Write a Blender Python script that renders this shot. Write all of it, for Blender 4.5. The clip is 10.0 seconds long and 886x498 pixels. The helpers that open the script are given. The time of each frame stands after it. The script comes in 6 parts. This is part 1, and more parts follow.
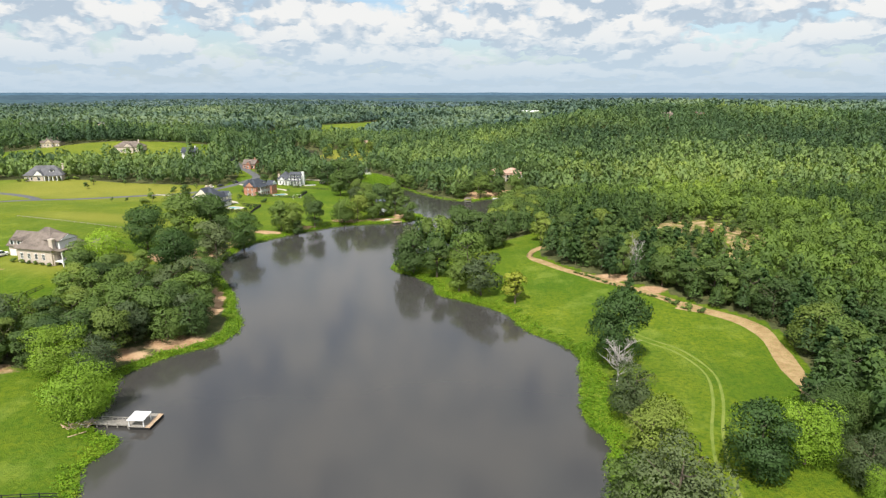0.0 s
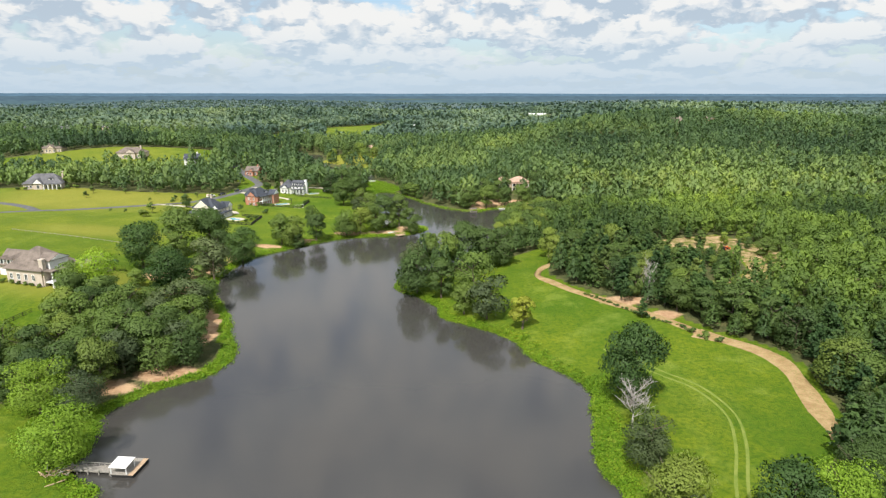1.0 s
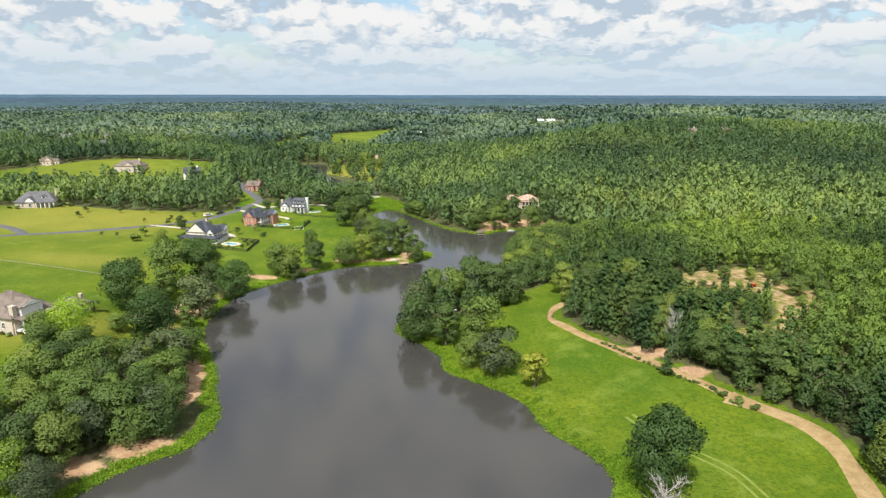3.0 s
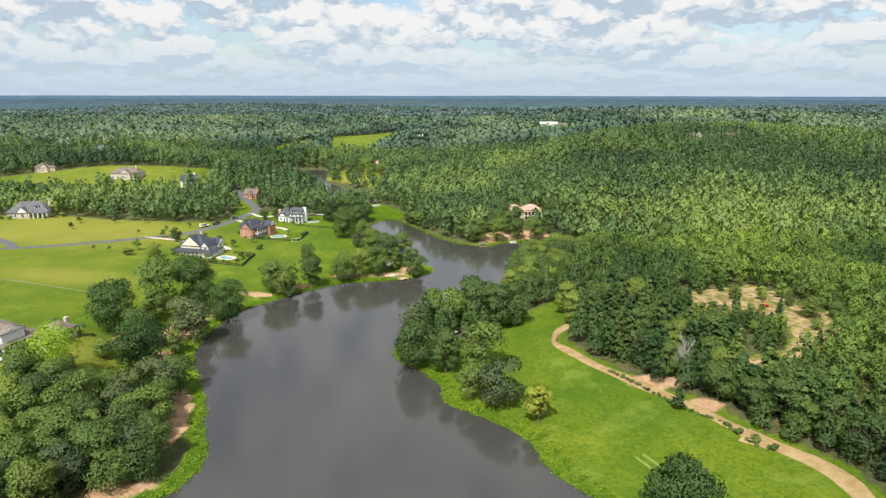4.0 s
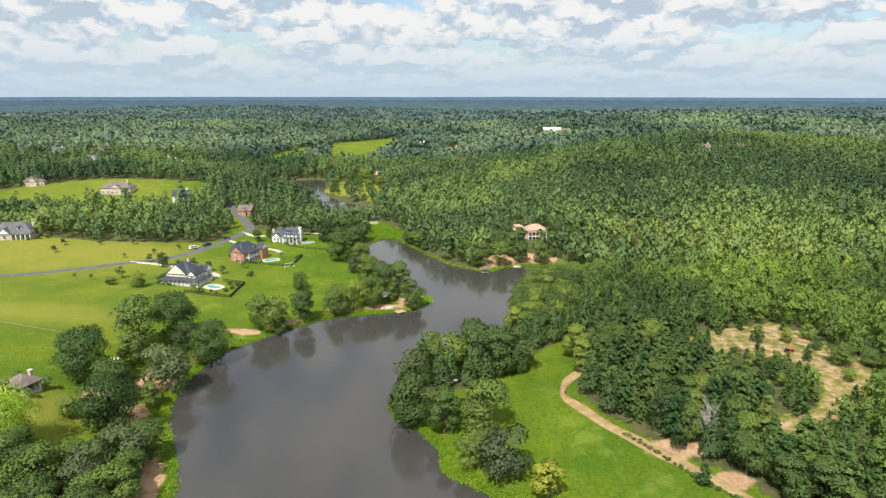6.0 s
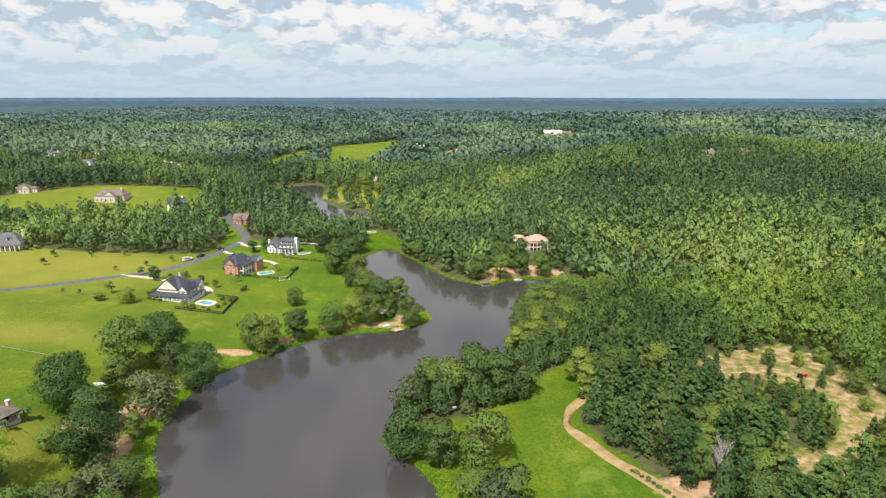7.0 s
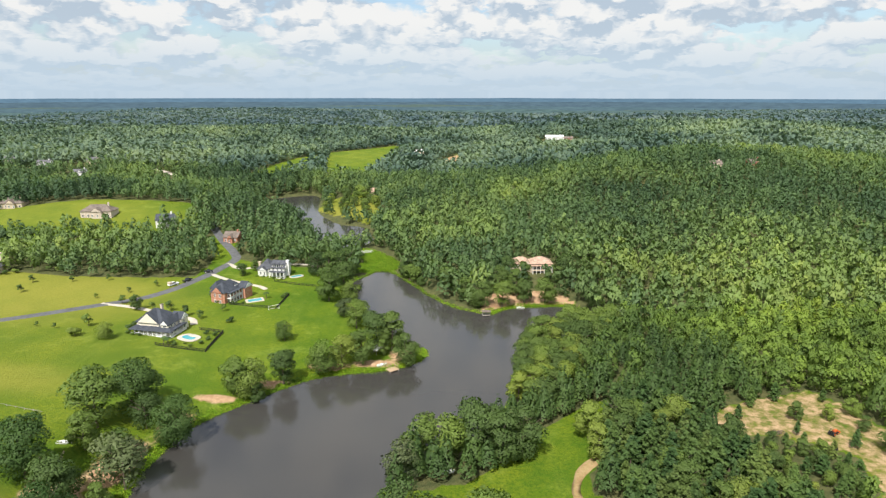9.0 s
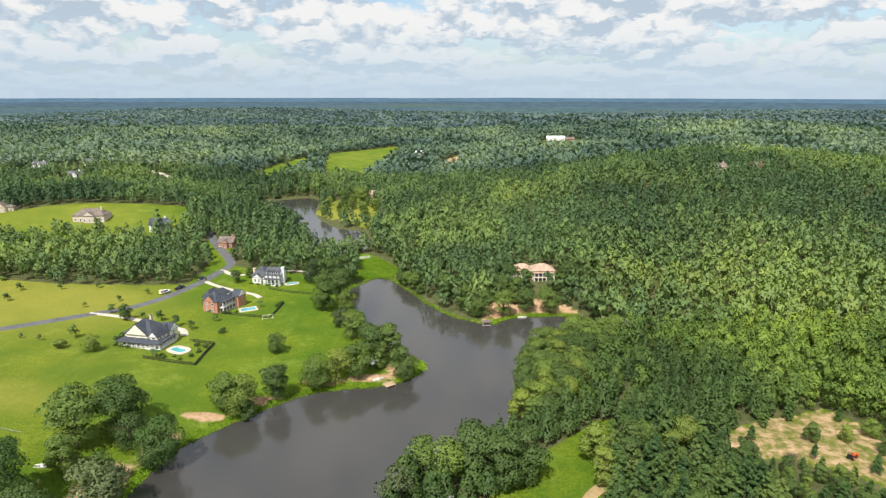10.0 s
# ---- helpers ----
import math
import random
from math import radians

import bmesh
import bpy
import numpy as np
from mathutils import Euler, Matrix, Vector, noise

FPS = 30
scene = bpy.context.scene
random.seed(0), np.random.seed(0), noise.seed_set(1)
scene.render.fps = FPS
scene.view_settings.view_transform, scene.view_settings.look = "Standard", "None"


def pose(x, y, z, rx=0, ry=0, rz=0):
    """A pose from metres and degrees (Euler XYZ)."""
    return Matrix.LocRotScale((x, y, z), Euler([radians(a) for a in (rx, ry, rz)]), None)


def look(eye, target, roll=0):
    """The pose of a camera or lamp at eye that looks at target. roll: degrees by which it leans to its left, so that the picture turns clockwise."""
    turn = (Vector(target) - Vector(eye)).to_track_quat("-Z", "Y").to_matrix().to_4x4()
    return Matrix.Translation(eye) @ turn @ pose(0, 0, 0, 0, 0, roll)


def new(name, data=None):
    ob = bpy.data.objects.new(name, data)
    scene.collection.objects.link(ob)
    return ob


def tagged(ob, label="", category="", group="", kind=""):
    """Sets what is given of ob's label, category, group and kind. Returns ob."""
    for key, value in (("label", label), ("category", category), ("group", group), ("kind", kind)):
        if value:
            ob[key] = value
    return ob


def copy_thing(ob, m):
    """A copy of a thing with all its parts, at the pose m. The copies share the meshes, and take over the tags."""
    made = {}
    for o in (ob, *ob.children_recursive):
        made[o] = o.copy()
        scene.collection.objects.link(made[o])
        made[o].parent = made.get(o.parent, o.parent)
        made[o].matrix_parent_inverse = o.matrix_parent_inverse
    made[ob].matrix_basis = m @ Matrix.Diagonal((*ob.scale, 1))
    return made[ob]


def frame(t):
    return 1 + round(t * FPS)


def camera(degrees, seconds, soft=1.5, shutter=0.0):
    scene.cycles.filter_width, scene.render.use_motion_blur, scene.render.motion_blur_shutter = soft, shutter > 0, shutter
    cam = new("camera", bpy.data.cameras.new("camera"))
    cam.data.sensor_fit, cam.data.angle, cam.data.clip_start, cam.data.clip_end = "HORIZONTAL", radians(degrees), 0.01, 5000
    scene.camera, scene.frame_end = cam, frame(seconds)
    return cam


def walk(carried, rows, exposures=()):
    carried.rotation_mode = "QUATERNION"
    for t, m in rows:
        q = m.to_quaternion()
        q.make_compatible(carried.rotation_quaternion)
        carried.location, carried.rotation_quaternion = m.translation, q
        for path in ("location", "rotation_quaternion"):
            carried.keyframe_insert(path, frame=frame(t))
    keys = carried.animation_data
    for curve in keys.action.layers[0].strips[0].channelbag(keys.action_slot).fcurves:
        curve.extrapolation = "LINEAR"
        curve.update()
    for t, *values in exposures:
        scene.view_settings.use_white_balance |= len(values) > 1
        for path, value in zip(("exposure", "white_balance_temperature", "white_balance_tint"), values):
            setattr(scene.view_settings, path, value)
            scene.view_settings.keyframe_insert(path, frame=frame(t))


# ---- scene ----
cam = camera(71.9, 10.0, 1.3)
METRES, EYE, TILT, LEAN, TURN = 100.0, 60.5, -14.3, 0.0, 0.0
ROWS = [
    (0.0, 0.0, 0.0, 0.0, -0.0, 0.0, 0.0),
    (0.5, 0.002, 0.0384, 0.0317, 0.3, 0.01, -0.11),
    (1.0, 0.0034, 0.0766, 0.0634, 0.53, 0.01, -0.18),
    (1.5, 0.0046, 0.115, 0.0946, 0.73, 0.01, -0.26),
    (2.0, 0.0059, 0.1533, 0.1267, 0.94, 0.02, -0.32),
    (2.5, 0.0071, 0.1916, 0.1585, 1.1, 0.03, -0.37),
    (4.0, 0.012, 0.3067, 0.2556, 1.39, 0.05, -0.44),
    (4.5, 0.0131, 0.3454, 0.2871, 1.46, 0.06, -0.44),
    (5.0, 0.0144, 0.3839, 0.3193, 1.53, 0.05, -0.45),
    (5.5, 0.0156, 0.4226, 0.3509, 1.58, 0.05, -0.45),
    (7.0, 0.0209, 0.5392, 0.4457, 1.64, 0.05, -0.49),
    (7.5, 0.022, 0.5787, 0.4776, 1.66, 0.03, -0.48),
    (8.0, 0.0227, 0.6188, 0.5096, 1.67, 0.02, -0.5),
    (8.5, 0.0241, 0.6588, 0.5425, 1.69, 0.01, -0.49),
    (9.0, 0.0251, 0.7007, 0.5732, 1.7, -0.0, -0.48),
    (9.5, 0.0265, 0.743, 0.5957, 1.72, -0.04, -0.47),
    (10.0, 0.0276, 0.7869, 0.6105, 1.73, -0.04, -0.5),
]
walk(cam, [(t, pose(0, 0, EYE, TILT, LEAN, TURN) @ pose(METRES * x, METRES * y, METRES * z, 90 + pitch, roll, yaw)) for t, x, y, z, yaw, pitch, roll in ROWS], ((0.0, 0.34), (10.0, 0.34)))

# ---- world, sun ----
SUN_EL, SUN_AZ = radians(54), radians(200)   # azimuth clockwise from +y (ahead)
world = bpy.data.worlds.new("sky")
scene.world = world
world.use_nodes = True


def build_sky():
    nt = world.node_tree
    n, l = nt.nodes, nt.links
    n.clear()
    out = n.new("ShaderNodeOutputWorld")
    sky = n.new("ShaderNodeTexSky")
    sky.sky_type, sky.sun_disc = 'NISHITA', False
    sky.sun_elevation, sky.sun_rotation = SUN_EL, SUN_AZ
    sky.air_density, sky.dust_density, sky.ozone_density = 1.0, 1.2, 1.5
    bg = n.new("ShaderNodeBackground")
    bg.inputs["Strength"].default_value = 0.12
    l.new(sky.outputs[0], bg.inputs["Color"])
    co = n.new("ShaderNodeTexCoord")
    sep = n.new("ShaderNodeSeparateXYZ")
    l.new(co.outputs["Generated"], sep.inputs[0])

    def mth(op, a, b=None, c=None, clamp=False):
        k = n.new("ShaderNodeMath")
        k.operation, k.use_clamp = op, clamp
        for i, v in enumerate((a, b, c)):
            if v is None:
                continue
            if isinstance(v, (int, float)):
                k.inputs[i].default_value = v
            else:
                l.new(v, k.inputs[i])
        return k.outputs[0]

    z = mth('MAXIMUM', sep.outputs["Z"], 0.002)
    # the cloud deck: rows close up towards the horizon
    v = mth('POWER', z, 0.62)
    flat = mth('SQRT', mth('SUBTRACT', 1.001, mth('MULTIPLY', z, z)))
    ux, uy = mth('DIVIDE', sep.outputs["X"], flat), mth('DIVIDE', sep.outputs["Y"], flat)

    def fbm(dz, scale, detail, rough):
        cb = n.new("ShaderNodeCombineXYZ")
        l.new(ux, cb.inputs[0]), l.new(uy, cb.inputs[1])
        l.new(mth('ADD', mth('MULTIPLY', v, 1.5), dz), cb.inputs[2])
        t = n.new("ShaderNodeTexNoise")
        t.inputs["Scale"].default_value, t.inputs["Detail"].default_value = scale, detail
        t.inputs["Roughness"].default_value = rough
        l.new(cb.outputs[0], t.inputs["Vector"])
        return t.outputs["Fac"]

    big, fine = fbm(3.30, 7.0, 4, 0.5), fbm(3.30, 30.0, 4, 0.55)
    low = fbm(3.35, 7.0, 4, 0.5)
    def puffs(dz):
        cb = n.new("ShaderNodeCombineXYZ")
        l.new(ux, cb.inputs[0]), l.new(uy, cb.inputs[1])
        l.new(mth('ADD', mth('ADD', mth('MULTIPLY', v, 1.5), dz), mth('MULTIPLY', fine, 0.10)), cb.inputs[2])
        t = n.new("ShaderNodeTexVoronoi")
        t.feature = 'SMOOTH_F1'
        t.inputs["Scale"].default_value, t.inputs["Detail"].default_value, t.inputs["Roughness"].default_value = 13.0, 3.0, 0.55
        t.inputs["Smoothness"].default_value = 0.35
        l.new(cb.outputs[0], t.inputs["Vector"])
        return mth('SUBTRACT', 0.85, t.outputs["Distance"])

    puff, puff_low = puffs(3.3), puffs(3.335)
    body = mth('ADD', mth('ADD', mth('MULTIPLY', big, 0.58), mth('MULTIPLY', fine, 0.07)), mth('MULTIPLY', puff, 0.35))
    ramp = n.new("ShaderNodeMapRange")
    ramp.interpolation_type = 'SMOOTHSTEP'
    ramp.inputs["From Min"].default_value, ramp.inputs["From Max"].default_value = 0.08, 0.20
    l.new(body, ramp.inputs["Value"])
    cover = mth('MULTIPLY', ramp.outputs[0], 0.94)
    # tops catch the sun, undersides are grey
    lit = mth('ADD', mth('ADD', mth('MULTIPLY', mth('SUBTRACT', big, low), 2.6), mth('MULTIPLY', mth('SUBTRACT', puff, puff_low), 1.7)), 0.57, clamp=True)
    tone = n.new("ShaderNodeValToRGB")
    e = tone.color_ramp.elements
    e[0].position, e[0].color = 0.18, (0.54, 0.64, 0.75, 1)
    e[1].position, e[1].color = 0.85, (1.0, 0.99, 0.97, 1)
    mid = e.new(0.5)
    mid.color = (0.78, 0.83, 0.88, 1)
    l.new(lit, tone.inputs[0])
    # thin milky air low down
    haze = n.new("ShaderNodeMapRange")
    haze.interpolation_type = 'SMOOTHSTEP'
    haze.inputs["From Min"].default_value, haze.inputs["From Max"].default_value = 0.0, 0.115
    haze.inputs["To Min"].default_value, haze.inputs["To Max"].default_value = 0.92, 0.0
    l.new(z, haze.inputs["Value"])
    mixc = n.new("ShaderNodeMix")
    mixc.data_type = 'RGBA'
    l.new(haze.outputs[0], mixc.inputs[0])
    l.new(tone.outputs[0], mixc.inputs[6])
    mixc.inputs[7].default_value = (0.60, 0.745, 0.885, 1)
    cl = n.new("ShaderNodeBackground")
    cl.inputs["Strength"].default_value = 0.725
    l.new(mixc.outputs[2], cl.inputs["Color"])
    mix = n.new("ShaderNodeMixShader")
    l.new(mth('MAXIMUM', cover, haze.outputs[0]), mix.inputs[0])
    l.new(bg.outputs[0], mix.inputs[1]), l.new(cl.outputs[0], mix.inputs[2])
    l.new(mix.outputs[0], out.inputs[0])


build_sky()
sun = new("sun", bpy.data.lights.new("sun", 'SUN'))
sun.data.energy, sun.data.angle, sun.data.color = 5.0, radians(0.6), (1.0, 0.95, 0.87)
sun.matrix_world = look((0, 0, 0), (-math.sin(SUN_AZ) * math.cos(SUN_EL), -math.cos(SUN_AZ) * math.cos(SUN_EL), -math.sin(SUN_EL)))


# ---- materials ----
class Mat:
    """A small helper to write node materials."""

    def __init__(self, name, rough=0.8, metal=0.0, spec=0.3):
        self.m = bpy.data.materials.new(name)
        self.m.use_nodes = True
        self.nt = self.m.node_tree
        self.n, self.l = self.nt.nodes, self.nt.links
        self.b = self.n["Principled BSDF"]
        self.b.inputs["Roughness"].default_value = rough
        self.b.inputs["Metallic"].default_value = metal
        self.b.inputs["Specular IOR Level"].default_value = spec

    def put(self, v, sock):
        if isinstance(v, (int, float)):
            sock.default_value = v
        elif isinstance(v, tuple):
            sock.default_value = (*v, 1) if len(v) == 3 else v
        else:
            self.l.new(v, sock)

    def pos(self, kind="Object"):
        return self.n.new("ShaderNodeTexCoord").outputs[kind]

    def noise(self, scale, detail=4, rough=0.55, vec=None, stretch=None):
        t = self.n.new("ShaderNodeTexNoise")
        t.inputs["Scale"].default_value, t.inputs["Detail"].default_value = scale, detail
        t.inputs["Roughness"].default_value = rough
        vec = vec or self.pos()
        if stretch:
            k = self.n.new("ShaderNodeMapping")
            k.inputs["Scale"].default_value = stretch
            self.l.new(vec, k.inputs[0])
            vec = k.outputs[0]
        self.l.new(vec, t.inputs["Vector"])
        return t.outputs["Fac"]

    def span(self, v, a, b, lo=0.0, hi=1.0):
        k = self.n.new("ShaderNodeMapRange")
        k.interpolation_type = 'SMOOTHSTEP'
        for i, x in enumerate((a, b, lo, hi)):
            k.inputs[i + 1].default_value = x
        self.l.new(v, k.inputs[0])
        return k.outputs[0]

    def mix(self, f, a, b, blend='MIX'):
        k = self.n.new("ShaderNodeMix")
        k.data_type, k.blend_type = 'RGBA', blend
        self.put(f, k.inputs[0]), self.put(a, k.inputs[6]), self.put(b, k.inputs[7])
        return k.outputs[2]

    def math(self, op, a, b=0.0, clamp=False):
        k = self.n.new("ShaderNodeMath")
        k.operation, k.use_clamp = op, clamp
        self.put(a, k.inputs[0]), self.put(b, k.inputs[1])
        return k.outputs[0]

    def attr(self, name):
        k = self.n.new("ShaderNodeAttribute")
        k.attribute_name = name
        return k.outputs["Fac"]

    def colour(self, c):
        self.put(c, self.b.inputs["Base Color"])
        return self

    def bump(self, height, strength=0.4, dist=0.1):
        k = self.n.new("ShaderNodeBump")
        k.inputs["Strength"].default_value, k.inputs["Distance"].default_value = strength, dist
        self.l.new(height, k.inputs["Height"])
        self.l.new(k.outputs[0], self.b.inputs["Normal"])
        return self


def plain(name, c, rough=0.7, metal=0.0, vary=0.12, scale=1.5, spec=0.3):
    """A painted or raw surface with slight stains at two scales."""
    k = Mat(name, rough, metal, spec)
    a = k.noise(scale, 5)
    b = k.noise(scale * 9, 3)
    f = k.math('ADD', k.math('MULTIPLY', a, 0.6), k.math('MULTIPLY', b, 0.4))
    lo = tuple(v * (1 - vary * 1.6) for v in c)
    hi = tuple(min(1, v * (1 + vary)) for v in c)
    k.colour(k.mix(k.span(f, 0.3, 0.7), lo, hi))
    k.bump(b, 0.15, 0.02)
    return k.m


def foliage(name, dark, light, yellow, per_object=True, glow=0.30, contrast=0.14):
    """Leaves: a different green for each tree, for each clump and over the canopy; broad cloud shade is painted in."""
    k = Mat(name, 0.62, 0.0, 0.22)
    geo = k.n.new("ShaderNodeNewGeometry")
    if per_object:
        tree = k.n.new("ShaderNodeObjectInfo").outputs["Random"]
    else:
        tree = k.attr("tint")
    leaf = geo.outputs["Random Per Island"]
    c = k.mix(k.span(tree, 0.0, 1.0), dark, light)
    c = k.mix(k.math('MULTIPLY', k.span(tree, 0.80, 1.0), 0.55), c, yellow)
    c = k.mix(0.8, c, k.mix(leaf, (1 - contrast,) * 3, (1 + contrast, 1 + contrast, 1 + contrast * 0.8)), 'MULTIPLY')
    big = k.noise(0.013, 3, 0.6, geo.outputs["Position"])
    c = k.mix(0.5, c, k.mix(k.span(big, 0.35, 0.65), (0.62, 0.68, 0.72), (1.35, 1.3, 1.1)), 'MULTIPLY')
    # wide bluish dark patches painted into the leaf colour as cloud shadow
    cloud_shade = k.noise(0.0028, 4, 0.6, geo.outputs["Position"])
    c = k.mix(0.6, c, k.mix(k.span(cloud_shade, 0.38, 0.62), (0.50, 0.60, 0.66), (1.30, 1.22, 1.05)), 'MULTIPLY')
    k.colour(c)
    tr = k.n.new("ShaderNodeBsdfTranslucent")
    k.l.new(k.mix(1.0, c, (1.25, 1.35, 0.7), 'MULTIPLY'), tr.inputs[0])
    ms = k.n.new("ShaderNodeMixShader")
    ms.inputs[0].default_value = glow
    k.l.new(k.b.outputs[0], ms.inputs[1]), k.l.new(tr.outputs[0], ms.inputs[2])
    k.l.new(ms.outputs[0], k.n["Material Output"].inputs[0])
    return k.m


LEAF = foliage("leaf_green", (0.080, 0.130, 0.042), (0.180, 0.256, 0.058), (0.25, 0.29, 0.06))
LEAF_OLIVE = foliage("leaf_olive", (0.105, 0.140, 0.060), (0.135, 0.170, 0.080), (0.16, 0.18, 0.09))
LEAF_WOODS = foliage("leaf_woods", (0.066, 0.118, 0.038), (0.176, 0.262, 0.054), (0.26, 0.33, 0.055), per_object=False, contrast=0.12)
# from here on blue haze is mixed into the leaf greens, belt by belt
LEAF_HILL_HAZE = foliage("leaf_hill_haze", (0.082, 0.142, 0.066), (0.175, 0.252, 0.086), (0.23, 0.29, 0.08), per_object=False, contrast=0.12)
# distant woods: aerial haze painted as a bluer leaf green
LEAF_FAR_HAZE = foliage("leaf_far_haze", (0.106, 0.168, 0.140), (0.188, 0.258, 0.168), (0.22, 0.28, 0.15), per_object=False, contrast=0.12)
# farthest trees: the most haze blue painted into the leaves
LEAF_LAST_HAZE = foliage("leaf_last_haze", (0.088, 0.140, 0.172), (0.140, 0.195, 0.205), (0.15, 0.20, 0.20), per_object=False, contrast=0.15)
LEAF_YELLOW = foliage("leaf_yellow", (0.42, 0.43, 0.06), (0.48, 0.48, 0.07), (0.50, 0.48, 0.08))
LEAF_BRIGHT = foliage("leaf_bright", (0.26, 0.39, 0.04), (0.31, 0.45, 0.05), (0.34, 0.44, 0.05))
NEEDLE = foliage("needle_green", (0.055, 0.110, 0.036), (0.115, 0.180, 0.050), (0.16, 0.20, 0.055), glow=0.25)
LEAF_DARK = foliage("leaf_dark", (0.050, 0.098, 0.030), (0.078, 0.138, 0.040), (0.10, 0.15, 0.04))
REED = foliage("bank_growth", (0.13, 0.25, 0.015), (0.26, 0.40, 0.025), (0.36, 0.38, 0.06), per_object=False)
BARK = plain("bark", (0.14, 0.11, 0.085), 0.9, vary=0.35, scale=6)
BARK_PALE = plain("bark_dead", (0.46, 0.43, 0.40), 0.9, vary=0.25, scale=6)


def ground_material():
    k = Mat("ground", 0.95, 0.0, 0.1)
    p = k.pos()
    a, b, c = k.noise(0.035, 5, 0.6, p), k.noise(0.35, 5, 0.65, p), k.noise(3.5, 4, 0.7, p)
    streak = k.noise(0.12, 4, 0.6, p, (1.0, 0.16, 1.0))
    lawn = k.mix(k.span(a, 0.33, 0.68), (0.075, 0.136, 0.009), (0.172, 0.214, 0.013))
    lawn = k.mix(k.math('MULTIPLY', k.span(b, 0.35, 0.75), 0.55), lawn, (0.058, 0.135, 0.008))
    lawn = k.mix(k.math('MULTIPLY', k.span(streak, 0.5, 0.8), 0.4), lawn, (0.22, 0.27, 0.045))
    lawn = k.mix(k.math('MULTIPLY', k.span(c, 0.45, 0.85), 0.45), lawn, (0.05, 0.10, 0.008))
    tuft, patch = k.noise(1.1, 5, 0.7, p), k.noise(0.075, 5, 0.7, p)
    lawn = k.mix(k.math('MULTIPLY', k.span(tuft, 0.40, 0.66), 0.75), lawn, (0.045, 0.105, 0.008))
    lawn = k.mix(k.math('MULTIPLY', k.span(patch, 0.52, 0.68), 0.4), lawn, (0.24, 0.30, 0.05))
    lawn = k.mix(k.math('MULTIPLY', k.span(k.noise(7.0, 3, 0.7, p), 0.5, 0.8), 0.4), lawn, (0.22, 0.27, 0.04))
    dry = k.mix(k.span(tuft, 0.3, 0.7), (0.20, 0.205, 0.032), (0.27, 0.265, 0.048))
    lawn = k.mix(k.math('MULTIPLY', k.attr("dry"), k.span(a, 0.1, 0.75, 0.55, 1.0)), lawn, dry)
    edge = k.math('MULTIPLY', k.math('SUBTRACT', b, 0.5), 0.9)
    floor = k.mix(k.span(b, 0.3, 0.7), (0.060, 0.075, 0.030), (0.120, 0.120, 0.050))
    wood = k.span(k.math('ADD', k.attr("wood"), edge), 0.35, 0.65)
    col = k.mix(wood, lawn, floor)
    sand = k.mix(k.span(b, 0.3, 0.7), (0.36, 0.21, 0.12), (0.54, 0.375, 0.23))
    sand = k.mix(k.math('MULTIPLY', k.span(c, 0.5, 0.8), 0.5), sand, (0.22, 0.16, 0.07))
    col = k.mix(k.span(k.math('ADD', k.attr("sand"), edge), 0.35, 0.75), col, sand)
    # treetop green of the far ground, with blue haze painted into it
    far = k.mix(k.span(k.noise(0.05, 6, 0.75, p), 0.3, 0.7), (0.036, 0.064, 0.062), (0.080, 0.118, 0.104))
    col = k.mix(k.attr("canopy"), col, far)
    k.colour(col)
    k.bump(k.math('ADD', c, k.math('MULTIPLY', tuft, 2.0)), 0.8, 0.3)
    return k.m


GROUND = ground_material()


def water_material():
    k = Mat("water", 0.11, 0.0, 0.5)
    k.b.inputs["IOR"].default_value = 1.58
    a = k.noise(0.02, 4, 0.5)
    k.colour(k.mix(k.span(a, 0.3, 0.7), (0.045, 0.043, 0.041), (0.052, 0.050, 0.047)))
    calm = k.span(k.noise(0.018, 4, 0.6), 0.42, 0.6, 0.25, 1.0)
    w = k.math('MULTIPLY', k.math('ADD', k.noise(1.6, 5, 0.65), k.math('MULTIPLY', k.noise(0.3, 3, 0.5), 0.8)), calm)
    k.bump(w, 0.045, 0.10)
    return k.m


WATER = water_material()

# ---- plan of the place ----
PLAN = 1.25   # metres for one unit of the plan lists


def m_(pts):
    return np.array(pts, float) * PLAN


WEST = m_([(-30, 0), (-38, 30), (-44, 60), (-48, 72), (-46.5, 78), (-52.5, 81.5), (-54, 89), (-57, 98), (-52, 107), (-45, 113), (-43, 121),
           (-47, 131), (-53, 145), (-64, 166), (-66, 181), (-63, 197), (-57, 206), (-51, 213), (-43, 222), (-33, 227), (-20, 230),
           (-14, 233), (-8, 241), (-10, 246), (-18, 254), (-28, 268), (-36, 286), (-45, 304), (-46, 312), (-41, 324), (-36, 333)])
EAST = m_([(-29, 331), (-20, 316), (-10, 298), (-1, 286), (9, 280), (13, 278), (20, 284), (32, 287), (43, 287), (49, 281),
           (42, 266), (29, 256), (20, 244), (17, 222), (13, 206), (5, 194), (-6, 184), (-14, 172), (-13, 165), (-8, 160),
           (-2, 151), (-1, 144), (7, 138), (15, 129), (17, 121), (23, 114), (26, 108), (25, 100), (23, 92), (22, 84),
           (24, 77), (21, 66), (18, 45), (8, 20), (-8, 0)])
POND = m_([(-58, 374), (-47, 388), (-49, 406), (-57, 427), (-72, 434), (-85, 452), (-96, 476), (-99, 490), (-113, 542), (-142, 528), (-144, 500), (-126, 474), (-106, 452), (-94, 432), (-84, 410), (-72, 384)])


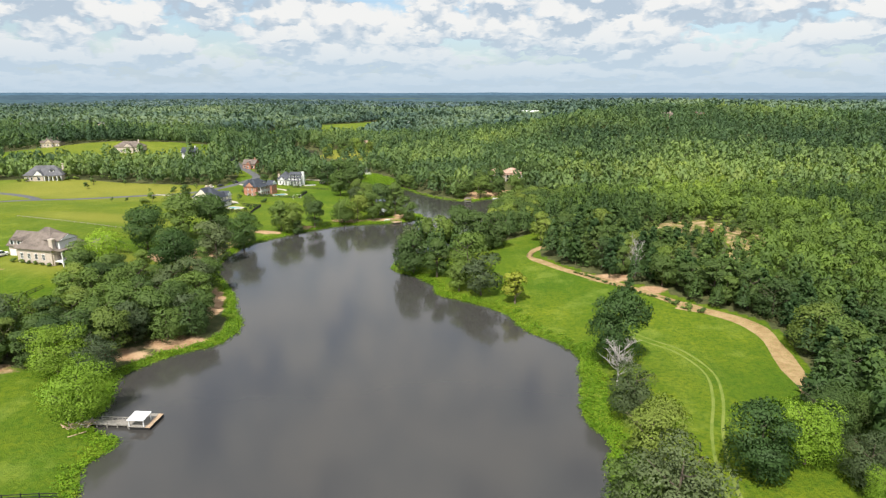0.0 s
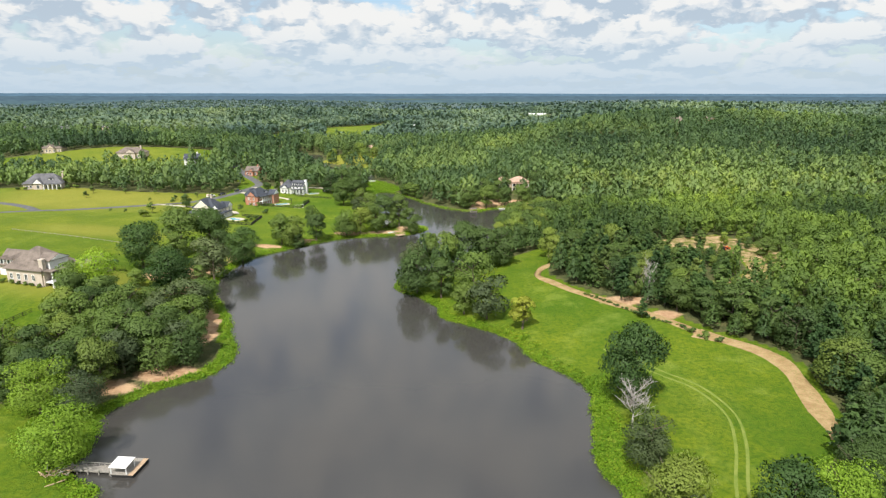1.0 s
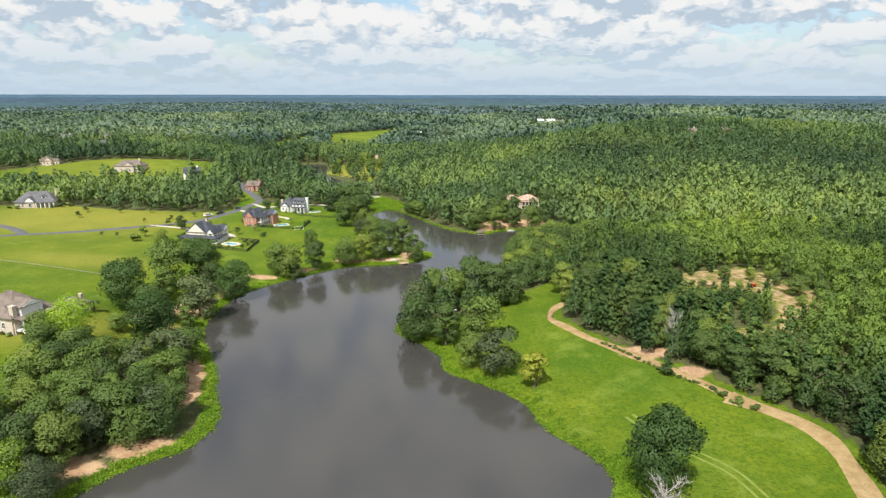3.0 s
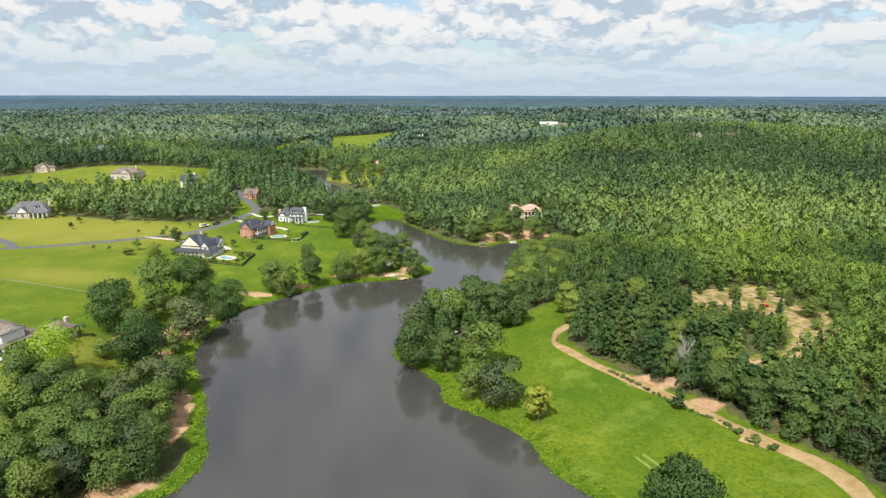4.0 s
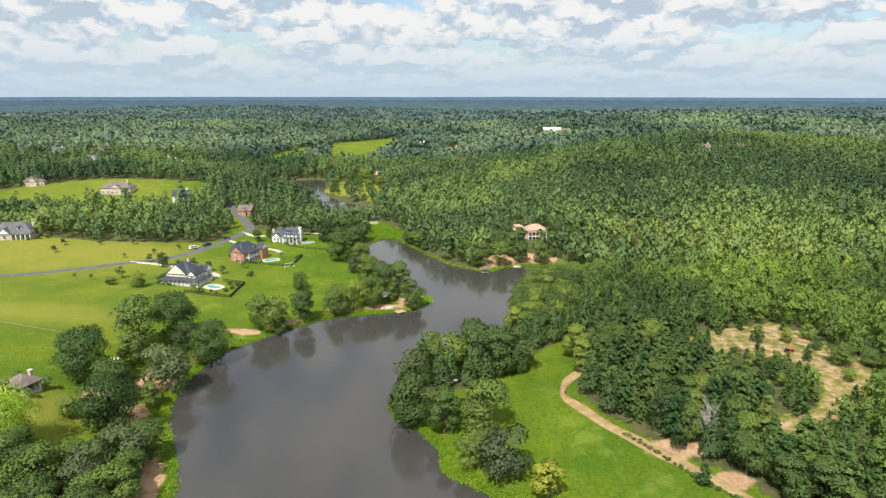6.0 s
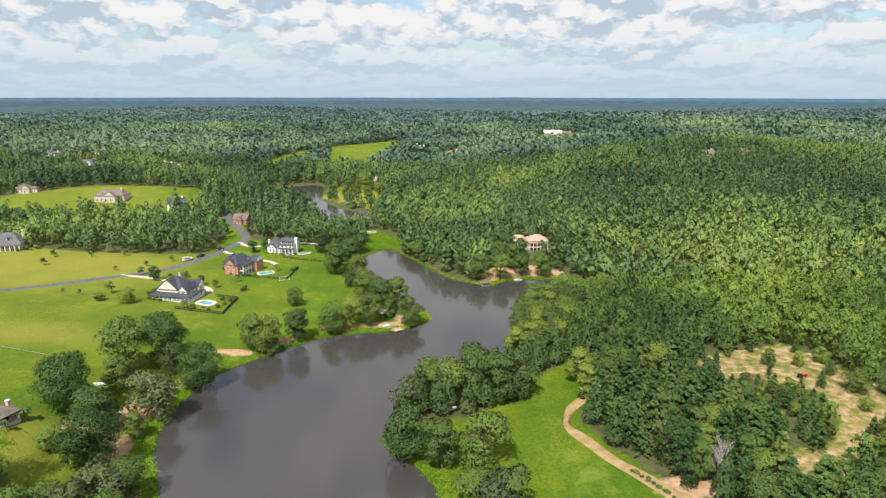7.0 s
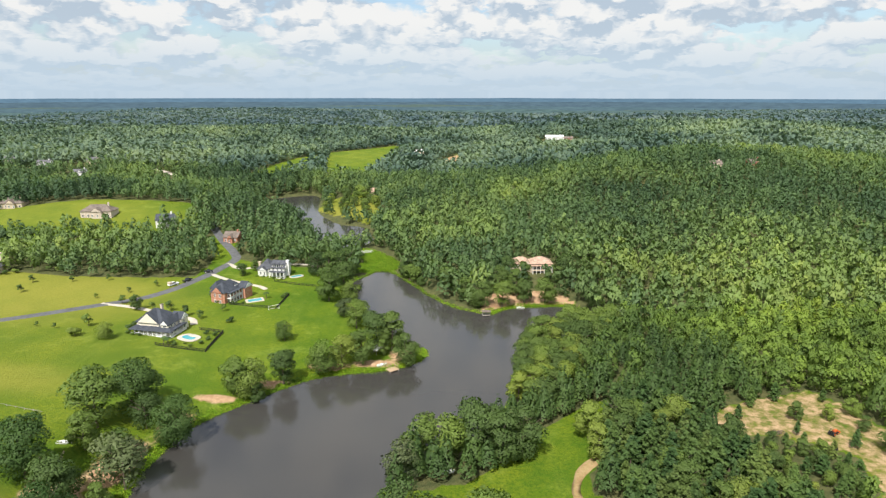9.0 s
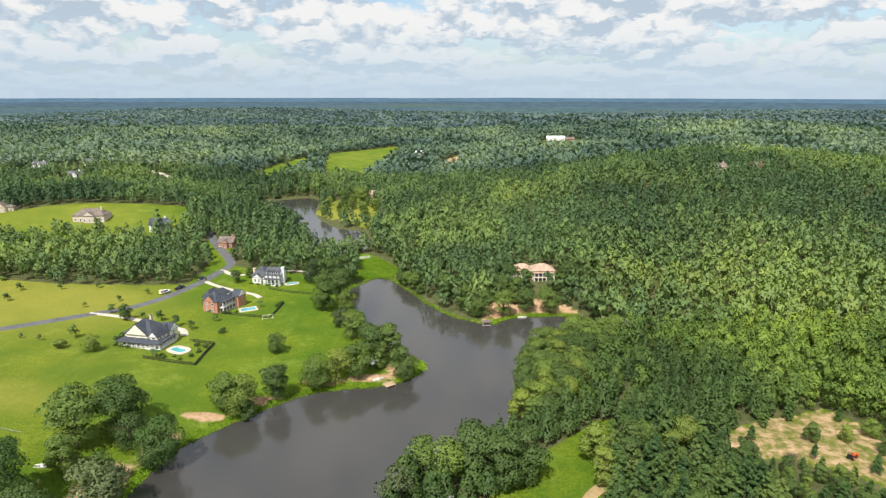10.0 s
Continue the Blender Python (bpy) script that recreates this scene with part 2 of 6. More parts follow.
def smooth(pts, step=2.0, wobble=0.5, seed=0):
    """A closed outline through pts, rounded and slightly uneven."""
    n, out = len(pts), []
    for i in range(n):
        a, b, c, d = pts[i - 1], pts[i], pts[(i + 1) % n], pts[(i + 2) % n]
        k = max(2, int(np.linalg.norm(c - b) / step))
        for t in np.linspace(0, 1, k, endpoint=False):
            q = 0.5 * (2 * b + (c - a) * t + (2 * a - 5 * b + 4 * c - d) * t * t + (3 * b - a - 3 * c + d) * t ** 3)
            w = noise.noise_vector(Vector((q[0] * 0.16, q[1] * 0.16, seed))) * wobble + noise.noise_vector(Vector((q[0] * 0.6, q[1] * 0.6, seed))) * wobble * 0.4
            out.append((q[0] + w.x, q[1] + w.y))
    return np.array(out)


def inside(poly, x, y):
    r = np.zeros(x.shape, bool)
    px, py = poly[:, 0], poly[:, 1]
    if x.size < 200:
        x0, y0 = np.roll(px, 1), np.roll(py, 1)
        xx, yy = x.reshape(-1, 1), y.reshape(-1, 1)
        hit = ((y0 > yy) != (py > yy)) & (xx < (px - x0) * (yy - y0) / np.where(py == y0, 1, py - y0) + x0)
        return (hit.sum(1) % 2 == 1).reshape(x.shape)
    for i in range(len(poly)):
        x0, y0, x1, y1 = px[i - 1], py[i - 1], px[i], py[i]
        if y0 == y1:
            continue
        hit = ((y0 > y) != (y1 > y)) & (x < (x1 - x0) * (y - y0) / (y1 - y0) + x0)
        r ^= hit
    return r


def away(poly, x, y, closed=True):
    """Distance from the outline."""
    if x.size < 200:
        a = poly if not closed else np.vstack([poly, poly[:1]])
        o, e = a[:-1], a[1:] - a[:-1]
        dx, dy = x.reshape(-1, 1) - o[:, 0], y.reshape(-1, 1) - o[:, 1]
        t = np.clip((dx * e[:, 0] + dy * e[:, 1]) / ((e ** 2).sum(1) + 1e-9), 0, 1)
        return np.sqrt(((dx - t * e[:, 0]) ** 2 + (dy - t * e[:, 1]) ** 2).min(1)).reshape(x.shape)
    best = np.full(x.shape, 1e9)
    a = poly if not closed else np.vstack([poly, poly[:1]])
    for (x0, y0), (x1, y1) in zip(a[:-1], a[1:]):
        dx, dy = x1 - x0, y1 - y0
        t = np.clip(((x - x0) * dx + (y - y0) * dy) / (dx * dx + dy * dy + 1e-9), 0, 1)
        best = np.minimum(best, (x - x0 - t * dx) ** 2 + (y - y0 - t * dy) ** 2)
    return np.sqrt(best)


LAKE = smooth(np.vstack([WEST, EAST]), 2.5, 0.9, 3)
POND = smooth(POND, 6, 1.5, 5)


def shore(x, y):
    """Signed distance from the water's edge: positive on land."""
    d = np.full(x.shape, 400.0)
    near = (y < 560) & (np.abs(x) < 330)
    if near.any():
        d[near] = away(LAKE, x[near], y[near])
        d[near] *= np.where(inside(LAKE, x[near], y[near]), -1, 1)
    pond = (y > 430) & (y < 760) & (np.abs(x + 120) < 180)
    if pond.any():
        e = away(POND, x[pond], y[pond]) * np.where(inside(POND, x[pond], y[pond]), -1, 1)
        d[pond] = np.where(np.abs(e) < np.abs(d[pond]), e, np.minimum(d[pond], np.maximum(e, -50)))
    return d


# hills: x, y, radius across, radius along, height (metres)
HILLS = [(-215, 245, 95, 95, 9.0), (-120, 185, 42, 42, 5.5), (-270, 535, 150, 75, 15.5), (-250, 380, 60, 40, 5.0), (-420, 800, 240, 220, 16.0), (260, 680, 180, 230, 26.0), (480, 1350, 420, 480, 26.0),
         (110, 235, 70, 90, 4.0), (900, 800, 420, 420, 24.0), (60, 430, 50, 50, 2.0), (-160, 1010, 110, 150, 5.0), (-900, 1500, 500, 380, 16.0), (-300, 2000, 900, 320, 12.0), (-330, 1320, 330, 130, 15.0), (150, 1180, 170, 110, 9.0), (430, 600, 140, 90, 9.0), (150, 640, 90, 60, 7.0), (330, 950, 260, 90, 9.0), (1300, 2000, 800, 400, 16.0)]


def swell(x, y, s, k=0.0):
    return np.sin(x / s + 1.3 * np.sin(y / s * 0.7 + k) + k) * np.cos(y / s * 1.1 + 0.8 * np.sin(x / s * 0.6 - k) + k * 2)


def land(x, y, d=None):
    """Height of the ground."""
    x, y = np.asarray(x, float), np.asarray(y, float)
    if d is None:
        d = shore(x, y)
    bank = np.where(d < 0, np.maximum(d * 0.22, -3.0), 0.55 * (1 - np.exp(-np.maximum(d, 0) / 1.6)) + 1.6 * (1 - np.exp(-np.maximum(d, 0) / 22.0)))
    up = np.clip(d / 40.0, 0, 1)
    up = up * up * (3 - 2 * up)
    h = np.zeros(x.shape)
    for cx, cy, rx, ry, a in HILLS:
        h += a * np.exp(-((x - cx) / rx) ** 2 - ((y - cy) / ry) ** 2)
    r = np.hypot(x, y)
    h += swell(x, y, 150, 0.4) * 1.2 * np.clip((r - 300) / 500, 0, 1) + swell(x, y, 420, 1.1) * 11 * np.clip((r - 900) / 1500, 0, 1)
    h += 16 * np.clip((r - 1500) / 3300, 0, 1)
    h += 0.12 * swell(x, y, 9, 2.0)
    return bank + h * up


def land1(x, y):
    return float(land(np.array([x]), np.array([y]))[0])


# open ground, all else is woods
LAWN = m_([(-75, -40), (-30, -40), (-20, 40), (-30, 80), (-35, 120), (-45, 170), (-40, 200), (-15, 225), (0, 240), (-12, 262), (-30, 285), (-44, 312), (-48, 330),
           (-62, 330), (-92, 337), (-105, 343), (-112, 366), (-126, 380), (-132, 374), (-114, 342), (-113, 314), (-160, 305), (-320, 306), (-320, 60), (-140, -40)])
MEADOW = m_([(10, 40), (10, 100), (-5, 140), (-12, 166), (-8, 174), (4, 175), (20, 196), (36, 209), (41, 208), (36, 197), (31, 187), (29, 172), (33, 161), (42, 149), (52, 139),
             (57, 130), (67, 118), (65, 102), (60.5, 86), (52, 82), (58, 66), (70, 50), (50, 10), (10, 0)])
CLEARING = m_([(54.6, 192), (68, 204), (80, 208), (92, 212), (96, 203), (100, 190), (102, 181), (97, 174), (86, 163), (80, 157), (70, 148), (62, 147), (61, 152), (68, 160), (77, 163), (82, 170), (85, 181), (75, 188), (70, 190), (60, 190)])
YOUNG = m_([(63, 163), (70, 163), (79, 167), (83, 179), (74, 187), (61, 188), (60, 172)])   # low young growth inside the clearing's bend
MID_FIELD = m_([(-300, 395), (-252, 412), (-228, 424), (-164, 432), (-144, 396), (-160, 376), (-200, 368), (-300, 360)])
FAR_FIELD = m_([(-118, 610), (-140, 700), (-160, 821), (-90, 925), (-72, 855), (-78, 730), (-86, 610)])
FIELD_STRIP = m_([(-190, 590), (-184, 750), (-160, 800), (-150, 735), (-158, 590)])
TAN_FIELD = m_([(-26, 690), (-24, 745), (-2, 815), (4, 745), (-6, 690)])
MARSH = m_([(-50, 328), (-44, 345), (-54, 366), (-46, 370), (-32, 352), (-25, 340), (-30, 329)])
BEACH = m_([(8, 276), (12, 296), (24, 303), (36, 301), (46, 292), (46, 284), (30, 282)])
ORCHARD = m_([(-98, 478), (-76, 452), (-55, 431), (-48, 440), (-52, 470), (-60, 516), (-84, 532), (-97, 510)])
OPEN = [LAWN, MEADOW, CLEARING, MID_FIELD, FAR_FIELD, FIELD_STRIP, TAN_FIELD, MARSH, BEACH, ORCHARD]
GROVE = m_([(-84, 98), (-60, 100), (-52, 110), (-46, 116), (-46, 122), (-50, 132), (-56, 144), (-64, 140), (-72, 136), (-82, 142), (-86, 138), (-80, 128), (-77, 116), (-90, 110)])


def blob(x, y, cx, cy, rx, ry=None):
    ry = ry or rx
    return np.clip(1.6 * (1 - np.hypot((x - cx * PLAN) / (rx * PLAN), (y - cy * PLAN) / (ry * PLAN))), 0, 1)


def link_mesh(name, verts, faces, material, parent=None, smooth_shade=False, normals=None):
    """A mesh object from arrays; faces is an (n, k) array."""
    me = bpy.data.meshes.new(name)
    verts, faces = np.asarray(verts, np.float32), np.asarray(faces, np.int32)
    nf, k = faces.shape
    me.vertices.add(len(verts))
    me.vertices.foreach_set("co", verts.ravel())
    me.loops.add(nf * k)
    me.loops.foreach_set("vertex_index", faces.ravel())
    me.polygons.add(nf)
    me.polygons.foreach_set("loop_start", np.arange(0, nf * k, k, dtype=np.int32))
    if smooth_shade:
        me.polygons.foreach_set("use_smooth", np.ones(nf, bool))
    me.update(calc_edges=True)
    if normals is not None:
        me.polygons.foreach_set("use_smooth", np.ones(nf, bool))
        me.normals_split_custom_set_from_vertices(np.asarray(normals, np.float32))
    me.materials.append(material)
    ob = new(name, me)
    if parent:
        ob.parent = parent
    return ob


def put_attr(ob, name, values):
    at = ob.data.attributes.new(name, 'FLOAT', 'POINT')
    at.data.foreach_set("value", np.asarray(values, np.float32))


def build_ground():
    near = np.arange(20, 560, 2.0)
    far = [560.0]
    while far[-1] < 4900:
        far.append(far[-1] * 1.0105 + 0.3)
    ys = np.concatenate([np.linspace(-700, 10, 30), near, far])
    u = np.linspace(-1, 1, 341)
    u = u * (0.72 + 0.28 * u * u)
    Y, U = np.meshgrid(ys, u, indexing='ij')
    half = 260 + 1.02 * np.maximum(Y, 0) + np.maximum(-Y, 0)
    X = U * half
    x, y = X.ravel(), Y.ravel()
    d = shore(x, y)
    z = land(x, y, d)
    wood = np.ones(x.shape)
    for poly in OPEN:
        wood[inside(poly, x, y)] = 0
    wood[inside(GROVE, x, y)] = 0.75
    r = np.hypot(x, y)
    # far treetops; this mask also brings in their haze-tinted colour
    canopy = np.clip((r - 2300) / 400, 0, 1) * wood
    z = z + canopy * (9 + 3.0 * np.random.RandomState(4).rand(len(x)))
    sand = np.zeros(x.shape)
    for cx, cy, rx, ry in SAND:
        sand = np.maximum(sand, blob(x, y, cx, cy, rx, ry))
    sand = np.maximum(sand, inside(BEACH, x, y) * 0.9)
    sand = np.maximum(sand, inside(CLEARING, x, y) * 0.56)
    sand = np.maximum(sand, inside(TAN_FIELD, x, y) * 0.7)
    sand[d < 2.2] = 0
    dry = np.clip(blob(x, y, -140, 240, 95, 75) * 0.25 + blob(x, y, -165, 285, 70, 45) + blob(x, y, -94, 152, 24, 18) + blob(x, y, -215, 400, 90, 40) * 0.45 + blob(x, y, -130, 780, 80, 160) * 0.2
                  + blob(x, y, -75, 470, 50, 70) + blob(x, y, -120, 210, 30, 12) * 0.6, 0, 1)
    n, k = len(ys), len(u)
    i = (np.arange(n - 1)[:, None] * k + np.arange(k - 1)[None]).ravel()
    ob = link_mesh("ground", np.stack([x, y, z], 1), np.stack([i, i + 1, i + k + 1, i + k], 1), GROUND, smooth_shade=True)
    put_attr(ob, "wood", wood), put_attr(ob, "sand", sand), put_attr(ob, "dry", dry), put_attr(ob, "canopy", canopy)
    tagged(ob, "rolling ground of mown grass, bare sand and woodland floor", "ground", kind="structure")


# bare sandy places: x, y, radius across, along (plan units)
SAND = [(-52, 112, 10, 5), (-66, 106, 16, 5), (-84, 98, 14, 4), (-56, 140, 6, 12), (-72, 180, 7, 14), (-78, 168, 8, 8), (-66, 196, 6, 10), (-49, 219, 9, 3.5), (-37, 231, 9, 4), (-22, 233, 12, 4), (-62, 210, 9, 3), (-16, 240, 6, 6),
        (43, 149, 8, 5), (50, 139, 5, 4), (20, 289, 14, 10), (36, 293, 10, 9), (-108, 141, 4, 1.2), (-70, 160, 6, 9), (-52, 131, 3, 12)]
build_ground()
water = link_mesh("water", [(-420, -100, 0), (320, -100, 0), (320, 760, 0), (-420, 760, 0)], [(0, 1, 2, 3)], WATER)
tagged(water, "still dark grey-brown lake water", "lake", kind="structure")


# ---- trees ----
def unit(rs, n):
    v = rs.normal(size=(n, 3))
    return v / np.linalg.norm(v, axis=1, keepdims=True)


def cards(rs, at, normal, size, ragged=0.35, soft=None, jitter=0.16):
    """Leaf clumps: small pointed three-cornered pieces at the given places."""
    n = len(at)
    a = np.cross(normal, unit(rs, n))
    a /= np.linalg.norm(a, axis=1, keepdims=True) + 1e-9
    b = np.cross(normal, a)
    s = (size * (0.6 + 0.8 * rs.rand(n)))[:, None]
    v = np.empty((n, 3, 3))
    for i, (p, q) in enumerate(((0.78, 0.0), (-0.42, 0.56), (-0.42, -0.56))):
        j = 1 + ragged * (rs.rand(n, 1) - 0.5) * 2
        v[:, i] = at + a * s * p * j + b * s * q * j - normal * s * (0.22 if i == 0 else 0.0)
    q = (normal if soft is None else soft) + unit(rs, n) * jitter
    q /= np.linalg.norm(q, axis=1, keepdims=True)
    return v.reshape(-1, 3), np.arange(n * 3).reshape(n, 3), np.repeat(q, 3, 0)


def lobes(rs, n, r, h, low):
    """Places and radii of the rounded masses of a crown of radius r between heights low and h."""
    c, out = (low + h) / 2, []
    for i in range(n):
        a, t = rs.rand() * 6.283, rs.rand()
        z = low + (h - low) * (0.08 + 0.76 * t)
        wide = r * math.sqrt(max(0.05, 1 - ((z - c) / (h - low) * 1.75) ** 2))
        q = wide * (0.35 + 0.42 * rs.rand())
        out.append((math.cos(a) * q, math.sin(a) * q, z, r * (0.36 + 0.20 * rs.rand())))
    out.append((0, 0, h - r * 0.42, r * 0.42))
    return np.array(out)


def broad_crown(seed, h=12.0, r=4.2, low=2.2, n_lobes=13, n=900, size=0.62):
    rs = np.random.RandomState(seed)
    L = lobes(rs, n_lobes, r, h, low)
    w = L[:, 3] ** 2
    pick = rs.choice(len(L), n, p=w / w.sum())
    d = unit(rs, n)
    d[:, 2] = np.where(rs.rand(n) < 0.7, np.abs(d[:, 2]), d[:, 2])
    c, rad = L[pick, :3], L[pick, 3:4]
    at = c + d * rad * (0.72 + 0.4 * rs.rand(n, 1)) * np.array([1, 1, 0.85])
    nm = d * 0.8 + unit(rs, n) * 0.6
    nm /= np.linalg.norm(nm, axis=1, keepdims=True)
    out = at - np.array([0, 0, (low + h) * 0.45])
    out /= np.linalg.norm(out, axis=1, keepdims=True)
    return cards(rs, at, nm, size, soft=d * 0.65 + out * 0.35 + np.array([0, 0, 0.12]))


def pine_crown(seed, h=12.0, r=2.9, low=1.8, n=1700, size=0.55):
    """Whorls of drooping needle sprays, narrowing to a leader."""
    rs = np.random.RandomState(seed)
    at, nm = [], []
    tiers = int(h / 0.85)
    for k in range(tiers):
        z = low + (h - low) * (k + 0.4) / tiers
        reach = r * (1 - ((z - low) / (h - low))) ** 0.7 + 0.25
        for b in range(6):
            a = rs.rand() * 6.283
            ln = reach * (0.65 + 0.5 * rs.rand())
            for t in np.linspace(0.25, 1, max(2, int(n / tiers / 6))):
                at.append((math.cos(a) * ln * t, math.sin(a) * ln * t, z + ln * 0.18 * t + rs.normal() * 0.12))
                v = Vector((math.cos(a) * 0.5, math.sin(a) * 0.5, 0.9))
                nm.append(v)
    at = np.array(at) + rs.normal(size=(len(at), 3)) * 0.14
    nm = np.array([tuple(v) for v in nm]) + unit(rs, len(at)) * 0.7
    nm /= np.linalg.norm(nm, axis=1, keepdims=True)
    return cards(rs, at, nm, size)


def limb(verts, faces, path, r0, r1, sides=7):
    """A tapered round limb along path, added to verts and faces."""
    base = len(verts)
    for i, p in enumerate(path):
        r = r0 + (r1 - r0) * i / (len(path) - 1)
        q = Vector(path[min(i + 1, len(path) - 1)]) - Vector(path[max(i - 1, 0)])
        u = q.orthogonal().normalized()
        w = q.cross(u).normalized()
        for s in range(sides):
            a = 6.2832 * s / sides
            verts.append(tuple(Vector(p) + u * r * math.cos(a) + w * r * math.sin(a)))
    for i in range(len(path) - 1):
        for s in range(sides):
            a, b = base + i * sides + s, base + i * sides + (s + 1) % sides
            faces.append((a, b, b + sides, a + sides))


def trunk_mesh(seed, h, r, low, limbs=7, thick=0.26, twigs=0):
    rs = np.random.RandomState(seed)
    v, f = [], []
    top = Vector((rs.normal() * 0.3, rs.normal() * 0.3, h * 0.85))
    limb(v, f, [(0, 0, -0.7), (0.02, 0, 0.3), (top.x * 0.3, top.y * 0.3, h * 0.35), (top.x * 0.7, top.y * 0.7, h * 0.6), tuple(top)], thick * 1.25, 0.04)
    for i in range(limbs):
        a, z = rs.rand() * 6.283, low + (h * 0.72 - low) * (i + 0.3) / limbs
        ln = r * (0.55 + 0.35 * rs.rand())
        d = Vector((math.cos(a), math.sin(a), 0.55 + 0.4 * rs.rand()))
        p0 = Vector((top.x * z / h, top.y * z / h, z))
        p1, p2 = p0 + d * ln * 0.5, p0 + d * ln + Vector((0, 0, ln * 0.15))
        limb(v, f, [tuple(p0), tuple(p1), tuple(p2)], thick * 0.42, 0.03, 5)
        for t in range(twigs):
            q = p0.lerp(p2, 0.35 + 0.6 * rs.rand())
            e = q + Vector((rs.normal(), rs.normal(), 0.6 + rs.rand())) * ln * 0.28
            limb(v, f, [tuple(q), tuple(q.lerp(e, 0.5) + Vector((0.05, 0.05, 0))), tuple(e)], 0.035, 0.012, 3)
    return v, f


KINDS = {}


def tree_kind(key, name, label, crown, trunk, leaf, bark=None):
    """A tree's meshes, shared by all its copies."""
    ob = new(name)
    tv, tf = trunk
    link_mesh("trunk", tv, tf, bark or BARK, ob, True)
    if crown:
        link_mesh("crown", crown[0], crown[1], leaf, ob, False, crown[2])
    tagged(ob, label, "tree")
    KINDS[key] = [ob, False]


for i in range(6):
    h, r = 12.0, (3.9, 4.6, 4.2, 5.0, 3.6, 4.4)[i]
    tree_kind("oak%d" % i, "broadleaf_tree", "full-crowned green broadleaf tree on the lake shore", broad_crown(10 + i, h, r, (1.2, 0.8, 1.5, 0.7, 1.0, 0.4)[i], 19 + i % 4, 4200, 0.35), trunk_mesh(30 + i, h, r, 2.4), LEAF)
for i in range(3):
    tree_kind("pine%d" % i, "pine_tree", "dark green pine tree with needled branches", pine_crown(50 + i, 12.0, (3.0, 3.4, 2.6)[i], (1.4, 0.8, 2.5)[i]), trunk_mesh(60 + i, 12.5, 1.6, 2.0, 5, 0.2), NEEDLE)
tree_kind("yellow", "yellowing_tree", "small tree with yellowing leaves by the lake", broad_crown(71, 9, 3.0, 1.2, 12, 1500, 0.42), trunk_mesh(72, 9, 3.0, 1.6), LEAF_YELLOW)
tree_kind("bright", "maple_tree", "bright yellow-green round-crowned tree beside the dock", broad_crown(73, 11, 5.2, 1.6, 24, 11000, 0.205), trunk_mesh(74, 11, 4.6, 2.2), LEAF_BRIGHT)
tree_kind("dead", "dead_tree", "bare silver-grey dead tree", None, trunk_mesh(75, 10, 3.6, 2.0, 22, 0.2, 12), None, BARK_PALE)
tree_kind("olive", "olive_tree", "dull olive-green tree with a loose crown", broad_crown(81, 12, 4.6, 0.8, 17, 2600, 0.42), trunk_mesh(82, 12, 4.2, 2.0), LEAF_OLIVE)
tree_kind("willow", "willow_tree", "pale green willow at the tip of the point", broad_crown(83, 12, 4.2, 0.4, 16, 2400, 0.42), trunk_mesh(84, 12, 4.0, 2.0), LEAF_OLIVE)
tree_kind("bush", "shrub", "low rounded dark green shrub", broad_crown(76, 2.6, 1.6, 0.1, 8, 600, 0.32), trunk_mesh(77, 2.2, 1.0, 0.4, 4, 0.07), LEAF)
tree_kind("young", "young_tree", "young planted tree standing in the lawn", broad_crown(78, 4.6, 1.5, 0.9, 8, 520, 0.34), trunk_mesh(79, 4.4, 1.2, 1.1, 5, 0.08), LEAF)
for i in range(3):
    tree_kind("near%d" % i, "broadleaf_tree", "full-crowned green broadleaf tree at the meadow's edge", broad_crown(90 + i, 12.0, (4.4, 4.0, 4.9)[i], (0.5, 0.8, 0.4)[i], 26, 11000, 0.225), trunk_mesh(95 + i, 12.0, 4.2, 2.4), LEAF)
tree_kind("near_olive", "olive_tree", "dull olive-green tree with a loose crown", broad_crown(98, 12, 4.6, 0.6, 26, 11000, 0.22), trunk_mesh(99, 12, 4.2, 2.0), LEAF_OLIVE)
for i in range(2):
    tree_kind("dark%d" % i, "dark_oak", "dense dark green oak at the water's edge", broad_crown(190 + i, 12.0, (4.3, 4.6)[i], (0.7, 0.5)[i], 24, 9000, 0.26), trunk_mesh(195 + i, 12.0, 4.2, 2.2), LEAF_DARK)
SPOTS = []
rnd = random.Random(7)


def plant(key, x, y, height, spread=1.0, label="", group=""):
    """A tree of a kind at a place of the plan (metres), scaled to a height."""
    first, used = KINDS[key]
    s = 1.12 * height / {"bush": 2.6, "young": 4.6, "yellow": 9.0, "bright": 11.0, "dead": 10.0}.get(key, 12.0)
    m = pose(x, y, land1(x, y) - 0.08, 0, 0, rnd.uniform(0, 360)) @ Matrix.Diagonal((s * spread * 1.12, s * spread * 1.12, s, 1))
    if used:
        ob = copy_thing(first, m @ Matrix.Diagonal((*(1 / v for v in first.scale), 1)))
    else:
        ob, KINDS[key][1] = first, True
        ob.matrix_basis = m
    tagged(ob, label, group=group)
    SPOTS.append((x, y))
    return ob


def fill(poly, n, kinds, lo, hi, gap, seed, group="", bank=2.5):
    """Up to n trees spread over a plan outline."""
    r = random.Random(seed)
    a, b = poly.min(0), poly.max(0)
    made, tries = 0, 0
    while made < n and tries < n * 30:
        tries += 1
        x, y = r.uniform(a[0], b[0]), r.uniform(a[1], b[1])
        if not inside(poly, np.array([x]), np.array([y]))[0] or shore(np.array([x]), np.array([y]))[0] < bank:
            continue
        if any((x - p) ** 2 + (y - q) ** 2 < gap * gap for p, q in SPOTS):
            continue
        plant(r.choice(kinds), x, y, r.uniform(lo, hi), r.uniform(0.9, 1.2), group=group)
        made += 1


